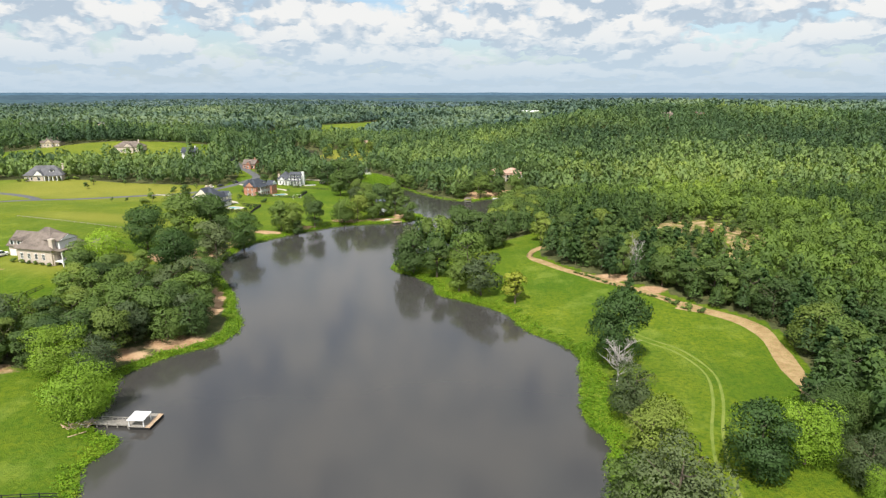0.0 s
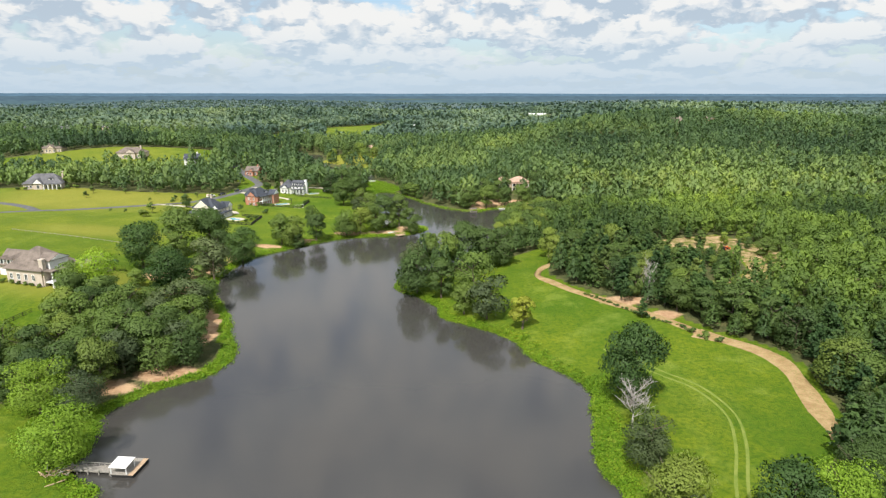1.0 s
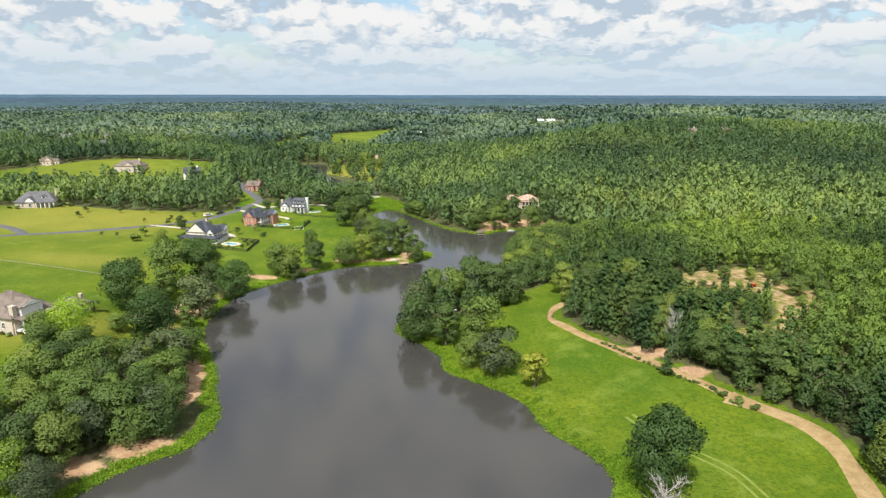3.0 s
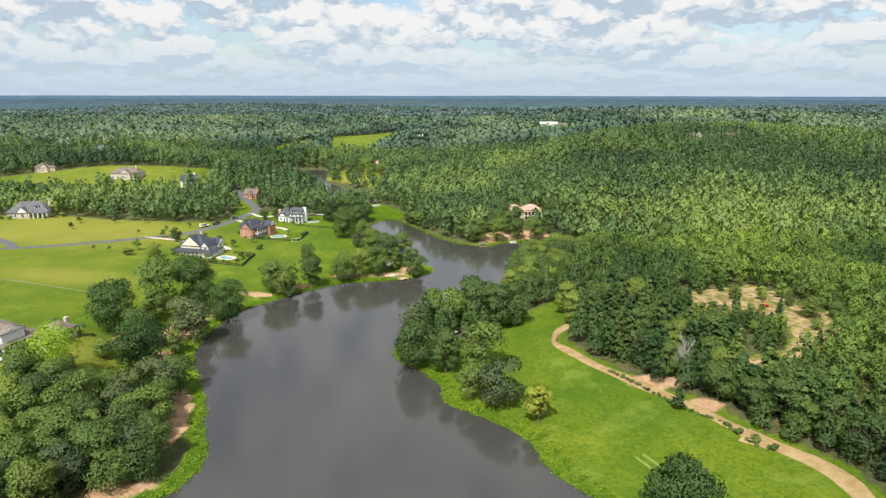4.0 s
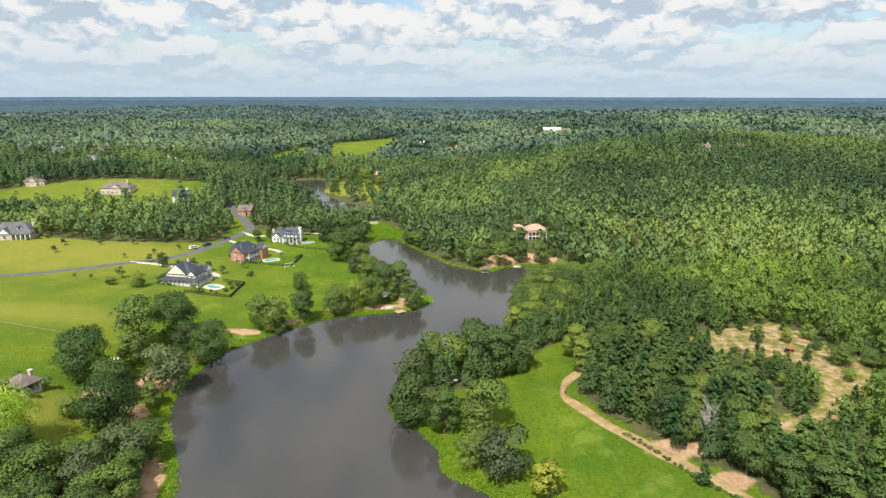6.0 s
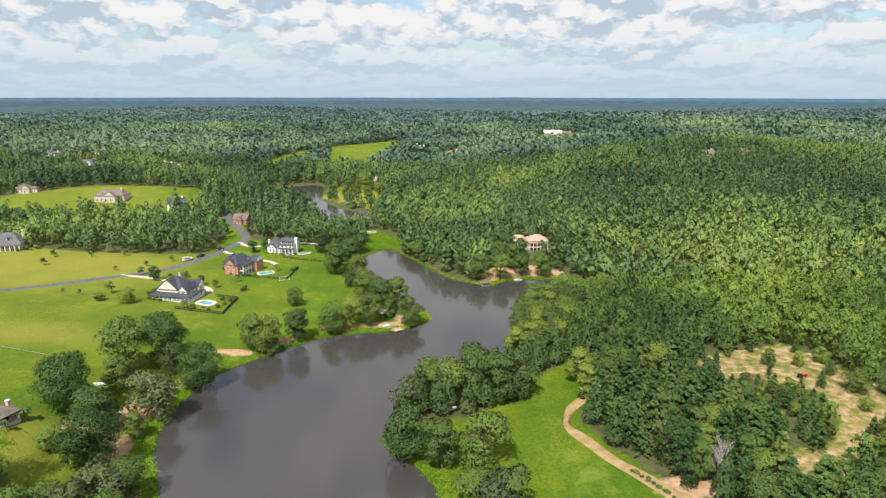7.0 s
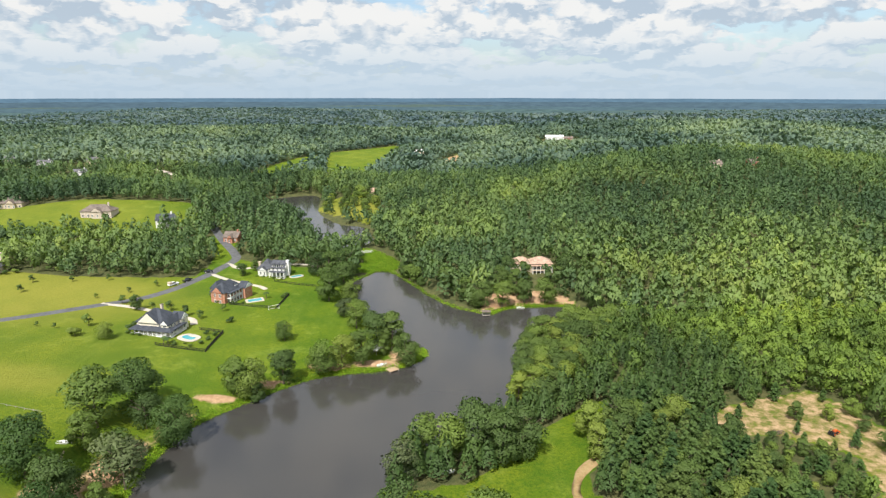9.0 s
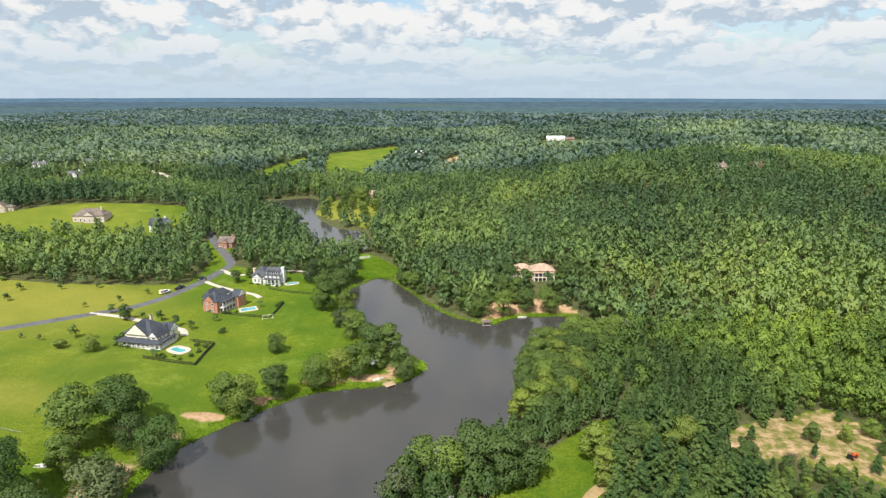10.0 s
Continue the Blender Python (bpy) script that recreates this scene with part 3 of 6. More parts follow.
OAKS = ["oak%d" % i for i in range(6)]
PINES = ["pine%d" % i for i in range(3)]

# trees that stand apart: kind, x, y, height, spread (metres)
BY_MEADOW = [("dark0", 39, 126, 17.2, 0.78), ("dead", 36.5, 117, 9.9, 0.85), ("near_olive", 35.5, 104, 10.4, 0.85), ("near0", 33, 86, 12.0, 0.95), ("near_olive", 32, 73, 13.0, 1.1), ("near1", 27.5, 76, 9.5, 1.1),
             ("dark1", 50, 85, 11.5, 1.0), ("bright", 59, 88, 9.9, 0.9), ("near0", 66, 95, 9.0, 1.1), ("near_olive", 65, 82, 8.2, 1.1), ("pine1", 73, 108, 9.5, 1.0), ("near2", 72, 96, 7.5, 1.1), ("bright", 64, 76, 6.0, 0.9)]
BY_DOCK = [("bright", -68.5, 104.5, 10.2, 1.08), ("bright", -83, 121, 10.0, 1.05), ("near_olive", -75, 122, 9.0, 1.0)]
BY_COVE = [("dark0", -106, 213, 15.8, 1.0), ("oak1", -95, 208, 11.7, 1.0), ("dark1", -87, 192, 15.0, 0.95), ("oak4", -101, 229, 10.9, 1.0), ("oak2", -104, 240, 16.0, 1.05), ("dark0", -97, 250, 16.6, 1.0), ("dark1", -80, 238, 14.0, 0.95),
           ("oak1", -91, 243, 10.4, 1.0), ("olive", -83, 216, 13.7, 1.0), ("oak4", -84, 207, 7.0, 1.0), ("oak0", -99, 194, 5.6, 1.2), ("bright", -102, 177, 12.4, 0.85), ("oak2", -72, 182, 9.4, 1.0), ("oak5", -90, 226, 9.0, 1.1)]
ON_POINT = [("oak3", -10, 202, 14.0, 0.95), ("willow", -13, 220, 12.0, 0.9), ("oak0", -8, 231, 13.5, 0.95), ("oak1", -1, 230, 13.3, 0.95), ("oak2", 8, 231, 15.4, 0.95), ("oak4", 14, 229, 13.9, 1.0), ("oak5", 20, 233, 13.3, 0.95),
            ("oak4", -2, 196, 12.5, 0.9), ("oak1", 8, 195, 13.9, 1.0), ("olive", 11.5, 177, 12.0, 1.0), ("oak0", 5, 181, 9.4, 1.0), ("yellow", 21, 169, 8.8, 1.0), ("dead", 61, 186, 12.0, 0.5), ("pine2", 55, 172, 5.3, 1.2)]
ON_WEST_POINT = [("oak0", -72, 266, 12.8, 1.0), ("oak5", -67, 266, 12.2, 1.0), ("oak2", -59, 275, 11.5, 0.95), ("oak4", -64, 263, 6.4, 1.0), ("oak3", -47, 285, 11.6, 1.0), ("oak1", -41, 288, 11.8, 1.0), ("oak0", -34, 292, 12.4, 1.0),
                 ("oak2", -30, 304, 13.7, 0.95), ("oak4", -24, 303, 15.0, 0.9), ("oak5", -18, 293, 11.0, 1.0), ("oak1", -42, 326, 12.1, 1.0), ("oak3", -68, 309, 7.9, 0.9), ("oak4", -27, 299, 5.9, 1.0)]
ON_INLET = [("oak4", -66, 386, 17.0, 0.9), ("oak0", -61, 360, 13.6, 1.0), ("oak2", -57, 376, 14.5, 0.95), ("oak5", -60, 404, 14.6, 1.0), ("oak1", -76, 401, 12.5, 1.0), ("oak3", -51, 362, 10.0, 1.0), ("olive", -50, 340, 8.0, 1.0)]
ON_BEACH = [("oak2", 22, 356, 12.0, 0.9), ("oak0", 33, 362, 11.0, 0.95), ("oak1", 43, 362, 12.0, 0.9), ("oak4", 30, 372, 12.0, 1.0), ("oak5", 12, 356, 11.5, 1.1), ("oak3", 58, 392, 13, 1.0), ("oak1", 22, 378, 12, 1.0), ("oak0", 35, 387, 10.5, 1.0), ("oak4", 52, 386, 8.5, 1.0), ("oak2", 28, 392, 11.0, 1.0), ("oak5", 5, 366, 10.0, 1.1), ("oak2", -4, 380, 11.0, 1.1)]
IN_YARDS = [("young", -211, 367, 3.8), ("young", -195, 373, 3.1), ("young", -180, 379, 3.1), ("young", -152, 374, 3.1), ("young", -211, 386, 2.8), ("young", -160, 362, 2.7), ("young", -170, 351, 2.4), ("young", -154, 345, 4.0), ("oak0", -143, 337, 6.9),
            ("young", -136, 338, 3.6), ("young", -128, 338, 4.6), ("young", -119, 332, 4.5), ("young", -111, 329, 3.8), ("young", -151, 314, 5.0), ("bush", -149, 302, 3.2), ("oak3", -137, 302, 6.4), ("young", -170, 310, 2.0), ("young", -162, 309, 2.2),
            ("oak2", -116, 397, 6.4), ("oak4", -112, 406, 6.0), ("young", -207, 353, 3.7), ("young", -105, 340, 3.4), ("bush", -97, 327, 2.0), ("oak5", -107, 411, 6.0)]
for label, group, rows in (("", "trees along the meadow", BY_MEADOW), ("", "trees beside the dock", BY_DOCK), ("", "trees round the cove", BY_COVE), ("", "trees on the meadow point", ON_POINT),
                           ("", "trees on the west point", ON_WEST_POINT), ("", "trees by the inlet", ON_INLET), ("", "trees on the sandy beach", ON_BEACH)):
    for key, x, y, h, spread in rows:
        plant(key, x, y, h, spread, label, group)
for key, x, y, h in IN_YARDS:
    plant(key, x, y, h, 1.0, "young planted tree standing in the mown lawn" if key != "bush" else "", "planted trees in the lawns")
fill(GROVE, 85, OAKS + ["oak0", "olive", "olive"], 7.5, 10.5, 4.6, 5, "trees of the lakeside grove", 8.0)
EDGE = m_([(31, 192), (31, 175), (35, 163), (43, 152), (53, 141), (58.5, 132), (68, 119), (67, 101), (62, 88), (77, 88), (82, 110), (69, 130), (62, 150), (64, 165), (60, 190), (44, 205), (38, 199)])
fill(EDGE, 150, PINES + PINES + ["oak1", "oak4"], 7.0, 11.0, 3.8, 8, "pines beside the dirt track")
SHORE_E = m_([(17, 208), (20, 244), (29, 256), (50, 268), (56, 262), (40, 236), (24, 206)])
fill(SHORE_E, 70, OAKS, 7.5, 10.5, 4.4, 9, "trees along the east shore", 2.4)
fill(CLEARING, 20, PINES + ["oak4", "oak5"], 3.5, 7.5, 8.5, 12, "young pines in the clearing")
fill(YOUNG, 95, PINES + ["oak1", "oak4"], 3.2, 5.8, 3.4, 16, "low young growth by the clearing")
fill(ORCHARD, 22, OAKS, 7.0, 10.0, 9.0, 14, "scattered trees by the far pond")


# trees and bushes leaning over the wooded inlet shore
rnd_shore = random.Random(31)
last = (0.0, 0.0)
for x, y in LAKE:
    if -34 < x < 12 and 348 < y < 412 and x * 1.05 + y > 366 and math.dist((x, y), last) > 4.2:
        last = (x, y)
        plant(rnd_shore.choice(OAKS + ["willow", "olive"]), x + rnd_shore.uniform(1.0, 3.0), y + rnd_shore.uniform(0.5, 2.5), rnd_shore.uniform(5.0, 9.5), 1.15, "", "trees along the wooded inlet")


# ---- growth along the water's edge ----
def bank_growth():
    rs = np.random.RandomState(40)
    seg = np.roll(LAKE, -1, 0) - LAKE
    ln = np.linalg.norm(seg, axis=1)
    spots = []
    for i in range(len(LAKE)):
        if LAKE[i, 1] < 40 or LAKE[i, 1] > 430:
            continue
        nrm = np.array([-seg[i, 1], seg[i, 0]]) / (ln[i] + 1e-9)
        wide = 2.9 + 2.4 * noise.noise(Vector((LAKE[i, 0] * 0.03, LAKE[i, 1] * 0.03, 4.0)))
        wooded = not any(inside(p, LAKE[i:i + 1, 0] + nrm[0] * o, LAKE[i:i + 1, 1] + nrm[1] * o)[0] for p in (LAWN, MEADOW, MARSH, BEACH, GROVE) for o in (-6, 6))
        if wooded:
            wide = 0.3
        for k in range(int(ln[i] * (4 if wooded else 9))):
            q = LAKE[i] + seg[i] * rs.rand() + nrm * rs.uniform(-0.5, max(1.0, wide)) * rs.choice([-1, 1])
            spots.append(q)
    for k in range(900):   # rank growth on the wide bank under the meadow trees
        t = rs.rand()
        spots.append(np.array([28 + 6 * t + rs.normal() * 1.6, 90 + 50 * t]))
    mx, my = rs.uniform(-70, -30, 5200), rs.uniform(405, 465, 5200)
    wet = inside(MARSH, mx, my) & (shore(mx, my) > -0.5)
    marsh = np.stack([mx[wet], my[wet]], 1)   # reeds at the inlet's end
    spots = np.array(spots)
    d = shore(spots[:, 0], spots[:, 1])
    spots = np.concatenate([spots[(d > -0.6) & (d < 6.5)], marsh])
    n, per = len(spots), 14
    at = np.repeat(spots, per, 0) + rs.normal(size=(n * per, 2)) * 0.45
    h = np.repeat(0.35 + 0.55 * rs.rand(n), per)
    z = land(at[:, 0], at[:, 1]) + h * rs.rand(n * per)
    nm = unit(rs, n * per)
    nm[:, 2] = np.abs(nm[:, 2]) + 0.5
    nm /= np.linalg.norm(nm, axis=1, keepdims=True)
    v, f, q = cards(rs, np.column_stack([at, z]), nm, 0.25, soft=nm * 0.3 + np.array([0, 0, 0.8]))
    ob = link_mesh("bank_growth", v, f, REED, None, False, q)
    put_attr(ob, "tint", np.repeat(np.repeat(rs.rand(n), per), 3))
    tagged(ob, "bright green reeds and weeds along the water's edge", "reeds", kind="stuff")


bank_growth()


# ---- roads and tracks ----
def path_strip(name, pts, width, material, label, lift=0.14, wobble=0.0, category="road"):
    """A strip laid on the ground along a smoothed line."""
    p = np.array(pts, float)
    p = np.vstack([2 * p[0] - p[1], p, 2 * p[-1] - p[-2]])
    line = []
    for i in range(1, len(p) - 2):
        a, b, c, d = p[i - 1], p[i], p[i + 1], p[i + 2]
        k = max(2, int(np.linalg.norm(c - b) / 1.2))
        for t in np.linspace(0, 1, k, endpoint=False):
            line.append(0.5 * (2 * b + (c - a) * t + (2 * a - 5 * b + 4 * c - d) * t * t + (3 * b - a - 3 * c + d) * t ** 3))
    line = np.array(line + [p[-2]])
    tan = np.gradient(line, axis=0)
    tan /= np.linalg.norm(tan, axis=1, keepdims=True)
    nrm = np.column_stack([-tan[:, 1], tan[:, 0]])
    cols, V = 5, []
    rs = np.random.RandomState(len(pts))
    wob = np.interp(np.arange(len(line)), np.arange(0, len(line) + 6, 6), rs.normal(size=len(np.arange(0, len(line) + 6, 6)))) * wobble
    for j in range(cols):
        s = (j / (cols - 1) - 0.5) * (width + (wob if j in (0, cols - 1) else 0))
        q = line + nrm * np.reshape(s, (-1, 1))
        V.append(np.column_stack([q, land(q[:, 0], q[:, 1]) + (lift if 0 < j < cols - 1 else -0.05)]))
    V = np.stack(V, 1).reshape(-1, 3)
    i = (np.arange(len(line) - 1)[:, None] * cols + np.arange(cols - 1)[None]).ravel()
    ob = link_mesh(name, V, np.stack([i, i + cols, i + cols + 1, i + 1], 1), material, smooth_shade=True)
    return tagged(ob, label, category, kind="structure")


ASPHALT = plain("asphalt", (0.115, 0.118, 0.125), 0.9, vary=0.2, scale=0.4)
CONCRETE = plain("concrete", (0.50, 0.45, 0.38), 0.85, vary=0.12, scale=0.6)


def dirt_material(name, a, b, green):
    k = Mat(name, 0.95, 0, 0.1)
    n1, n2 = k.noise(0.4, 5, 0.65), k.noise(3.0, 4, 0.7)
    c = k.mix(k.span(n1, 0.3, 0.7), a, b)
    c = k.mix(k.math('MULTIPLY', k.span(n2, 0.48, 0.75), green), c, (0.11, 0.19, 0.02))
    return k.colour(c).bump(n2, 0.6, 0.1).m


DIRT = dirt_material("dirt", (0.27, 0.175, 0.085), (0.40, 0.285, 0.155), 0.8)
RUT = dirt_material("worn_grass", (0.13, 0.185, 0.03), (0.20, 0.235, 0.055), 0.6)
path_strip("road", [(-330, 250), (-260, 277), (-213, 299), (-185, 319), (-162, 342), (-147, 358), (-138, 384), (-133, 410), (-131, 427), (-137, 441), (-154, 466), (-175, 500)], 6.2, ASPHALT, "grey asphalt lane winding past the houses")
path_strip("road_branch", [(-205, 306), (-222, 322), (-250, 336), (-300, 350)], 5.4, ASPHALT, "grey asphalt side lane", 0.17)
path_strip("far_lane", [(-356, 771), (-319, 741), (-284, 706)], 7.0, CONCRETE, "pale lane through the distant woods", 0.3)
path_strip("driveway_1", [(-163, 344), (-150, 341.5), (-139, 338), (-121, 331), (-114, 328), (-110.5, 322)], 3.4, CONCRETE, "pale concrete driveway to the cream house")
path_strip("driveway_2", [(-133, 398), (-124, 391), (-112, 384), (-101, 379), (-96, 374)], 3.2, CONCRETE, "pale concrete driveway to the brick house")
path_strip("driveway_3", [(-133, 420), (-122, 410), (-113, 414), (-98, 420), (-84, 419), (-80, 408)], 3.2, CONCRETE, "pale concrete driveway to the white house")
path_strip("driveway_4", [(-160, 195), (-150, 191), (-141, 188)], 6.5, CONCRETE, "pale concrete drive beside the garage")
path_strip("track_ruts", [(40, 154), (44, 147), (49.5, 139), (54.5, 132), (56.4, 121), (53.5, 110), (48, 97.5), (44.2, 85.7), (41, 70), (36, 50)], 0.75, RUT, "worn wheel rut through the meadow grass", 0.06, 0.25, "track")
path_strip("track_ruts_2", [(41.8, 155), (45.8, 148), (51.2, 140), (56.3, 132.7), (58.2, 121), (55.3, 109.6), (49.8, 97), (46, 85.2), (42.8, 70), (38, 50)], 0.75, RUT, "worn wheel rut through the meadow grass", 0.06, 0.25, "track")
path_strip("dirt_track", [(46, 233), (37, 226), (33, 220), (31.5, 213), (35, 206), (40, 197), (44.5, 191.5), (50, 184.5), (57, 176), (62.5, 168), (68, 159.5)], 4.4, DIRT, "sandy dirt track between meadow and pines", 0.10, 1.4, "track")
path_strip("dirt_bank", [(66, 161), (72, 155), (76.8, 149), (79.0, 142), (77.8, 132), (75.3, 121), (73.2, 110.5)], 5.8, DIRT, "bare sandy slope at the meadow's edge", 0.08, 2.0, "track")


# ---- building parts ----
def part(name, bm, material, parent, label=""):
    me = bpy.data.meshes.new(name)
    bmesh.ops.recalc_face_normals(bm, faces=bm.faces)
    bm.to_mesh(me)
    bm.free()
    me.materials.append(material)
    ob = new(name, me)
    ob.parent = parent
    return tagged(ob, label)


def box(bm, x0, x1, y0, y1, z0, z1):
    v = [bm.verts.new((x, y, z)) for z in (z0, z1) for x, y in ((x0, y0), (x1, y0), (x1, y1), (x0, y1))]
    for f in ((0, 3, 2, 1), (4, 5, 6, 7), (0, 1, 5, 4), (1, 2, 6, 5), (2, 3, 7, 6), (3, 0, 4, 7)):
        bm.faces.new([v[i] for i in f])


def boxes(*rows):
    bm = bmesh.new()
    for r in rows:
        box(bm, *r)
    return bm


def roof(x0, x1, y0, y1, z, rise, kind, over=0.5, fascia=0.22):
    """A closed roof body: hip, or gable with its ridge along x or y."""
    bm = bmesh.new()
    x0, x1, y0, y1 = x0 - over, x1 + over, y0 - over, y1 + over
    w, d = x1 - x0, y1 - y0
    cx, cy = (x0 + x1) / 2, (y0 + y1) / 2
    if kind == "hip":
        k = min(w, d) / 2 * 0.98
        r = [(x0 + k, cy), (x1 - k, cy)] if w >= d else [(cx, y0 + k), (cx, y1 - k)]
    elif kind == "gx":
        r = [(x0, cy), (x1, cy)]
    else:
        r = [(cx, y0), (cx, y1)]
    lo = [bm.verts.new((x, y, z - fascia)) for x, y in ((x0, y0), (x1, y0), (x1, y1), (x0, y1))]
    e = [bm.verts.new((x, y, z)) for x, y in ((x0, y0), (x1, y0), (x1, y1), (x0, y1))]
    t = [bm.verts.new((x, y, z + rise)) for x, y in r]
    bm.faces.new(lo[::-1])
    for i in range(4):
        bm.faces.new((lo[i], lo[(i + 1) % 4], e[(i + 1) % 4], e[i]))
    if kind == "gx" or (kind == "hip" and w >= d):
        for f in ((e[0], e[1], t[1], t[0]), (e[2], e[3], t[0], t[1]), (e[1], e[2], t[1]), (e[3], e[0], t[0])):
            bm.faces.new(f)
    else:
        for f in ((e[0], e[1], t[0]), (e[1], e[2], t[1], t[0]), (e[2], e[3], t[1]), (e[3], e[0], t[0], t[1])):
            bm.faces.new(f)
    return bm


def gable(c, half, z, rise, face, along, thick=0.14):
    """The triangle of wall under a gable: along 'x' faces -y, along 'y' faces x."""
    bm = bmesh.new()
    a = []
    for s in (0, thick):
        for u, h in ((-half, 0), (half, 0), (0, rise)):
            a.append(bm.verts.new((c + u, face - s, z + h) if along == "x" else (face + s, c + u, z + h)))
    bm.faces.new(a[:3]), bm.faces.new(a[3:][::-1])
    for i in range(3):
        j = (i + 1) % 3
        bm.faces.new((a[i], a[j], a[j + 3], a[i + 3]))
    return bm


def siding(name, c, course=0.18):
    k = Mat(name, 0.7, 0, 0.3)
    p = k.pos()
    sp = k.n.new("ShaderNodeSeparateXYZ")
    k.l.new(p, sp.inputs[0])
    line = k.math('FRACT', k.math('DIVIDE', sp.outputs["Z"], course))
    n1 = k.noise(1.2, 5)
    k.colour(k.mix(k.span(n1, 0.3, 0.75), tuple(v * 0.86 for v in c), c))
    return k.bump(line, 0.5, 0.03).m


def brickwork(name, a, b, mortar):
    k = Mat(name, 0.88, 0, 0.2)
    t = k.n.new("ShaderNodeTexBrick")
    mp = k.n.new("ShaderNodeMapping")
    mp.inputs["Rotation"].default_value = (radians(90), 0, radians(30))
    k.l.new(k.pos(), mp.inputs[0])
    k.l.new(mp.outputs[0], t.inputs["Vector"])
    t.inputs["Scale"].default_value = 2.2
    for s, c in (("Color1", a), ("Color2", b), ("Mortar", mortar)):
        t.inputs[s].default_value = (*c, 1)
    n1 = k.noise(0.7, 5)
    k.colour(k.mix(k.math('MULTIPLY', k.span(n1, 0.35, 0.7), 0.35), t.outputs[0], tuple(v * 1.25 for v in b)))
    return k.bump(t.outputs["Fac"], 0.3, -0.01).m


def shingles(name, c):
    k = Mat(name, 0.9, 0, 0.2)
    sp = k.n.new("ShaderNodeSeparateXYZ")
    k.l.new(k.pos(), sp.inputs[0])
    row = k.math('FRACT', k.math('DIVIDE', sp.outputs["Z"], 0.16))
    n1, n2 = k.noise(0.5, 4), k.noise(4.0, 4, 0.7)
    f = k.math('ADD', k.math('MULTIPLY', n1, 0.5), k.math('MULTIPLY', n2, 0.5))
    k.colour(k.mix(k.span(f, 0.32, 0.68), tuple(v * 0.65 for v in c), tuple(v * 1.35 for v in c)))
    return k.bump(row, 0.5, 0.04).m


SLATE = shingles("slate_shingles", (0.060, 0.068, 0.085))
CHARCOAL_ROOF = shingles("charcoal_shingles", (0.082, 0.088, 0.102))
GREY_ROOF = shingles("grey_shingles", (0.13, 0.13, 0.14))
BROWN_ROOF = shingles("brown_shingles", (0.175, 0.145, 0.125))
PINK_ROOF = shingles("pink_shingles", (0.42, 0.29, 0.22))
CREAM = siding("cream_siding", (0.80, 0.74, 0.62))
WHITE_SIDING = siding("white_siding", (0.80, 0.80, 0.79))
RED_BRICK = brickwork("red_brick", (0.36, 0.135, 0.085), (0.44, 0.19, 0.12), (0.45, 0.38, 0.32))
PALE_BRICK = brickwork("pale_brick", (0.44, 0.36, 0.30), (0.54, 0.46, 0.39), (0.55, 0.50, 0.45))
TAN_WALL = plain("tan_stucco", (0.58, 0.48, 0.37), 0.85)
PAINT = plain("white_paint", (0.80, 0.80, 0.79), 0.55, vary=0.06)
WOOD_DECK = plain("deck_wood", (0.46, 0.33, 0.22), 0.8, vary=0.2, scale=3)
GREY_WOOD = plain("weathered_wood", (0.30, 0.28, 0.25), 0.9, vary=0.25, scale=3)
DARK_METAL = plain("dark_fence", (0.022, 0.022, 0.024), 0.6, vary=0.2)
TIN = plain("white_tin", (0.84, 0.84, 0.83), 0.4, 0.0, 0.05)
POOL = Mat("pool_water", 0.04, 0, 0.5).colour((0.085, 0.34, 0.39)).m
GLASS = Mat("window_glass", 0.06, 0.0, 0.6).colour((0.028, 0.036, 0.045)).m
RUBBER = plain("rubber", (0.02, 0.02, 0.02), 0.85)


def window(parent, x, y, z, w, h, face, trim=None):
    """A framed window with a pane and a cross bar; face: -y 'f', +x 'r', -x 'l'."""
    trim = trim or PAINT
    def bx(u0, u1, z0, z1, a, b):
        if face == "f":
            return (x + u0, x + u1, y - b, y - a, z + z0, z + z1)
        s = 1 if face == "r" else -1
        p, q = sorted((x + s * a, x + s * b))
        return (p, q, y + u0, y + u1, z + z0, z + z1)
    k = w / 2
    ob = part("window", boxes(bx(-k - .1, k + .1, -.12, 0, 0, .12), bx(-k - .1, k + .1, h, h + .12, 0, .1), bx(-k - .1, -k, 0, h, 0, .1), bx(k, k + .1, 0, h, 0, .1), bx(-.03, .03, 0, h, .03, .07), bx(-k, k, h / 2 - .03, h / 2 + .03, .03, .07)), trim, parent)
    part("pane", boxes(bx(-k, k, 0, h, 0.0, .035)), GLASS, ob)


def shell(parent, mat_wall, mat_roof, x0, x1, y0, y1, z0, h, kind, rise, over=0.5, gable_mat=None):
    """One block of a house: its walls, roof and gables."""
    part("wall", boxes((x0, x1, y0, y1, z0, h)), mat_wall, parent)
    part("roof", roof(x0, x1, y0, y1, h + 0.02, rise, kind, over), mat_roof, parent)
    if kind == "gy":
        k = 1 - 0.35 / ((x1 - x0) / 2 + over)
        part("gable", gable((x0 + x1) / 2, (x1 - x0) / 2, h, rise * k * 0.93, y0 - over - 0.02 + 0.02, "x"), gable_mat or mat_wall, parent)
    if kind == "gx":
        part("gable", gable((y0 + y1) / 2, (y1 - y0) / 2, h, rise * 0.88, x1 + over, "y"), gable_mat or mat_wall, parent)
        part("gable", gable((y0 + y1) / 2, (y1 - y0) / 2, h, rise * 0.88, x0 - over - 0.14, "y"), gable_mat or mat_wall, parent)


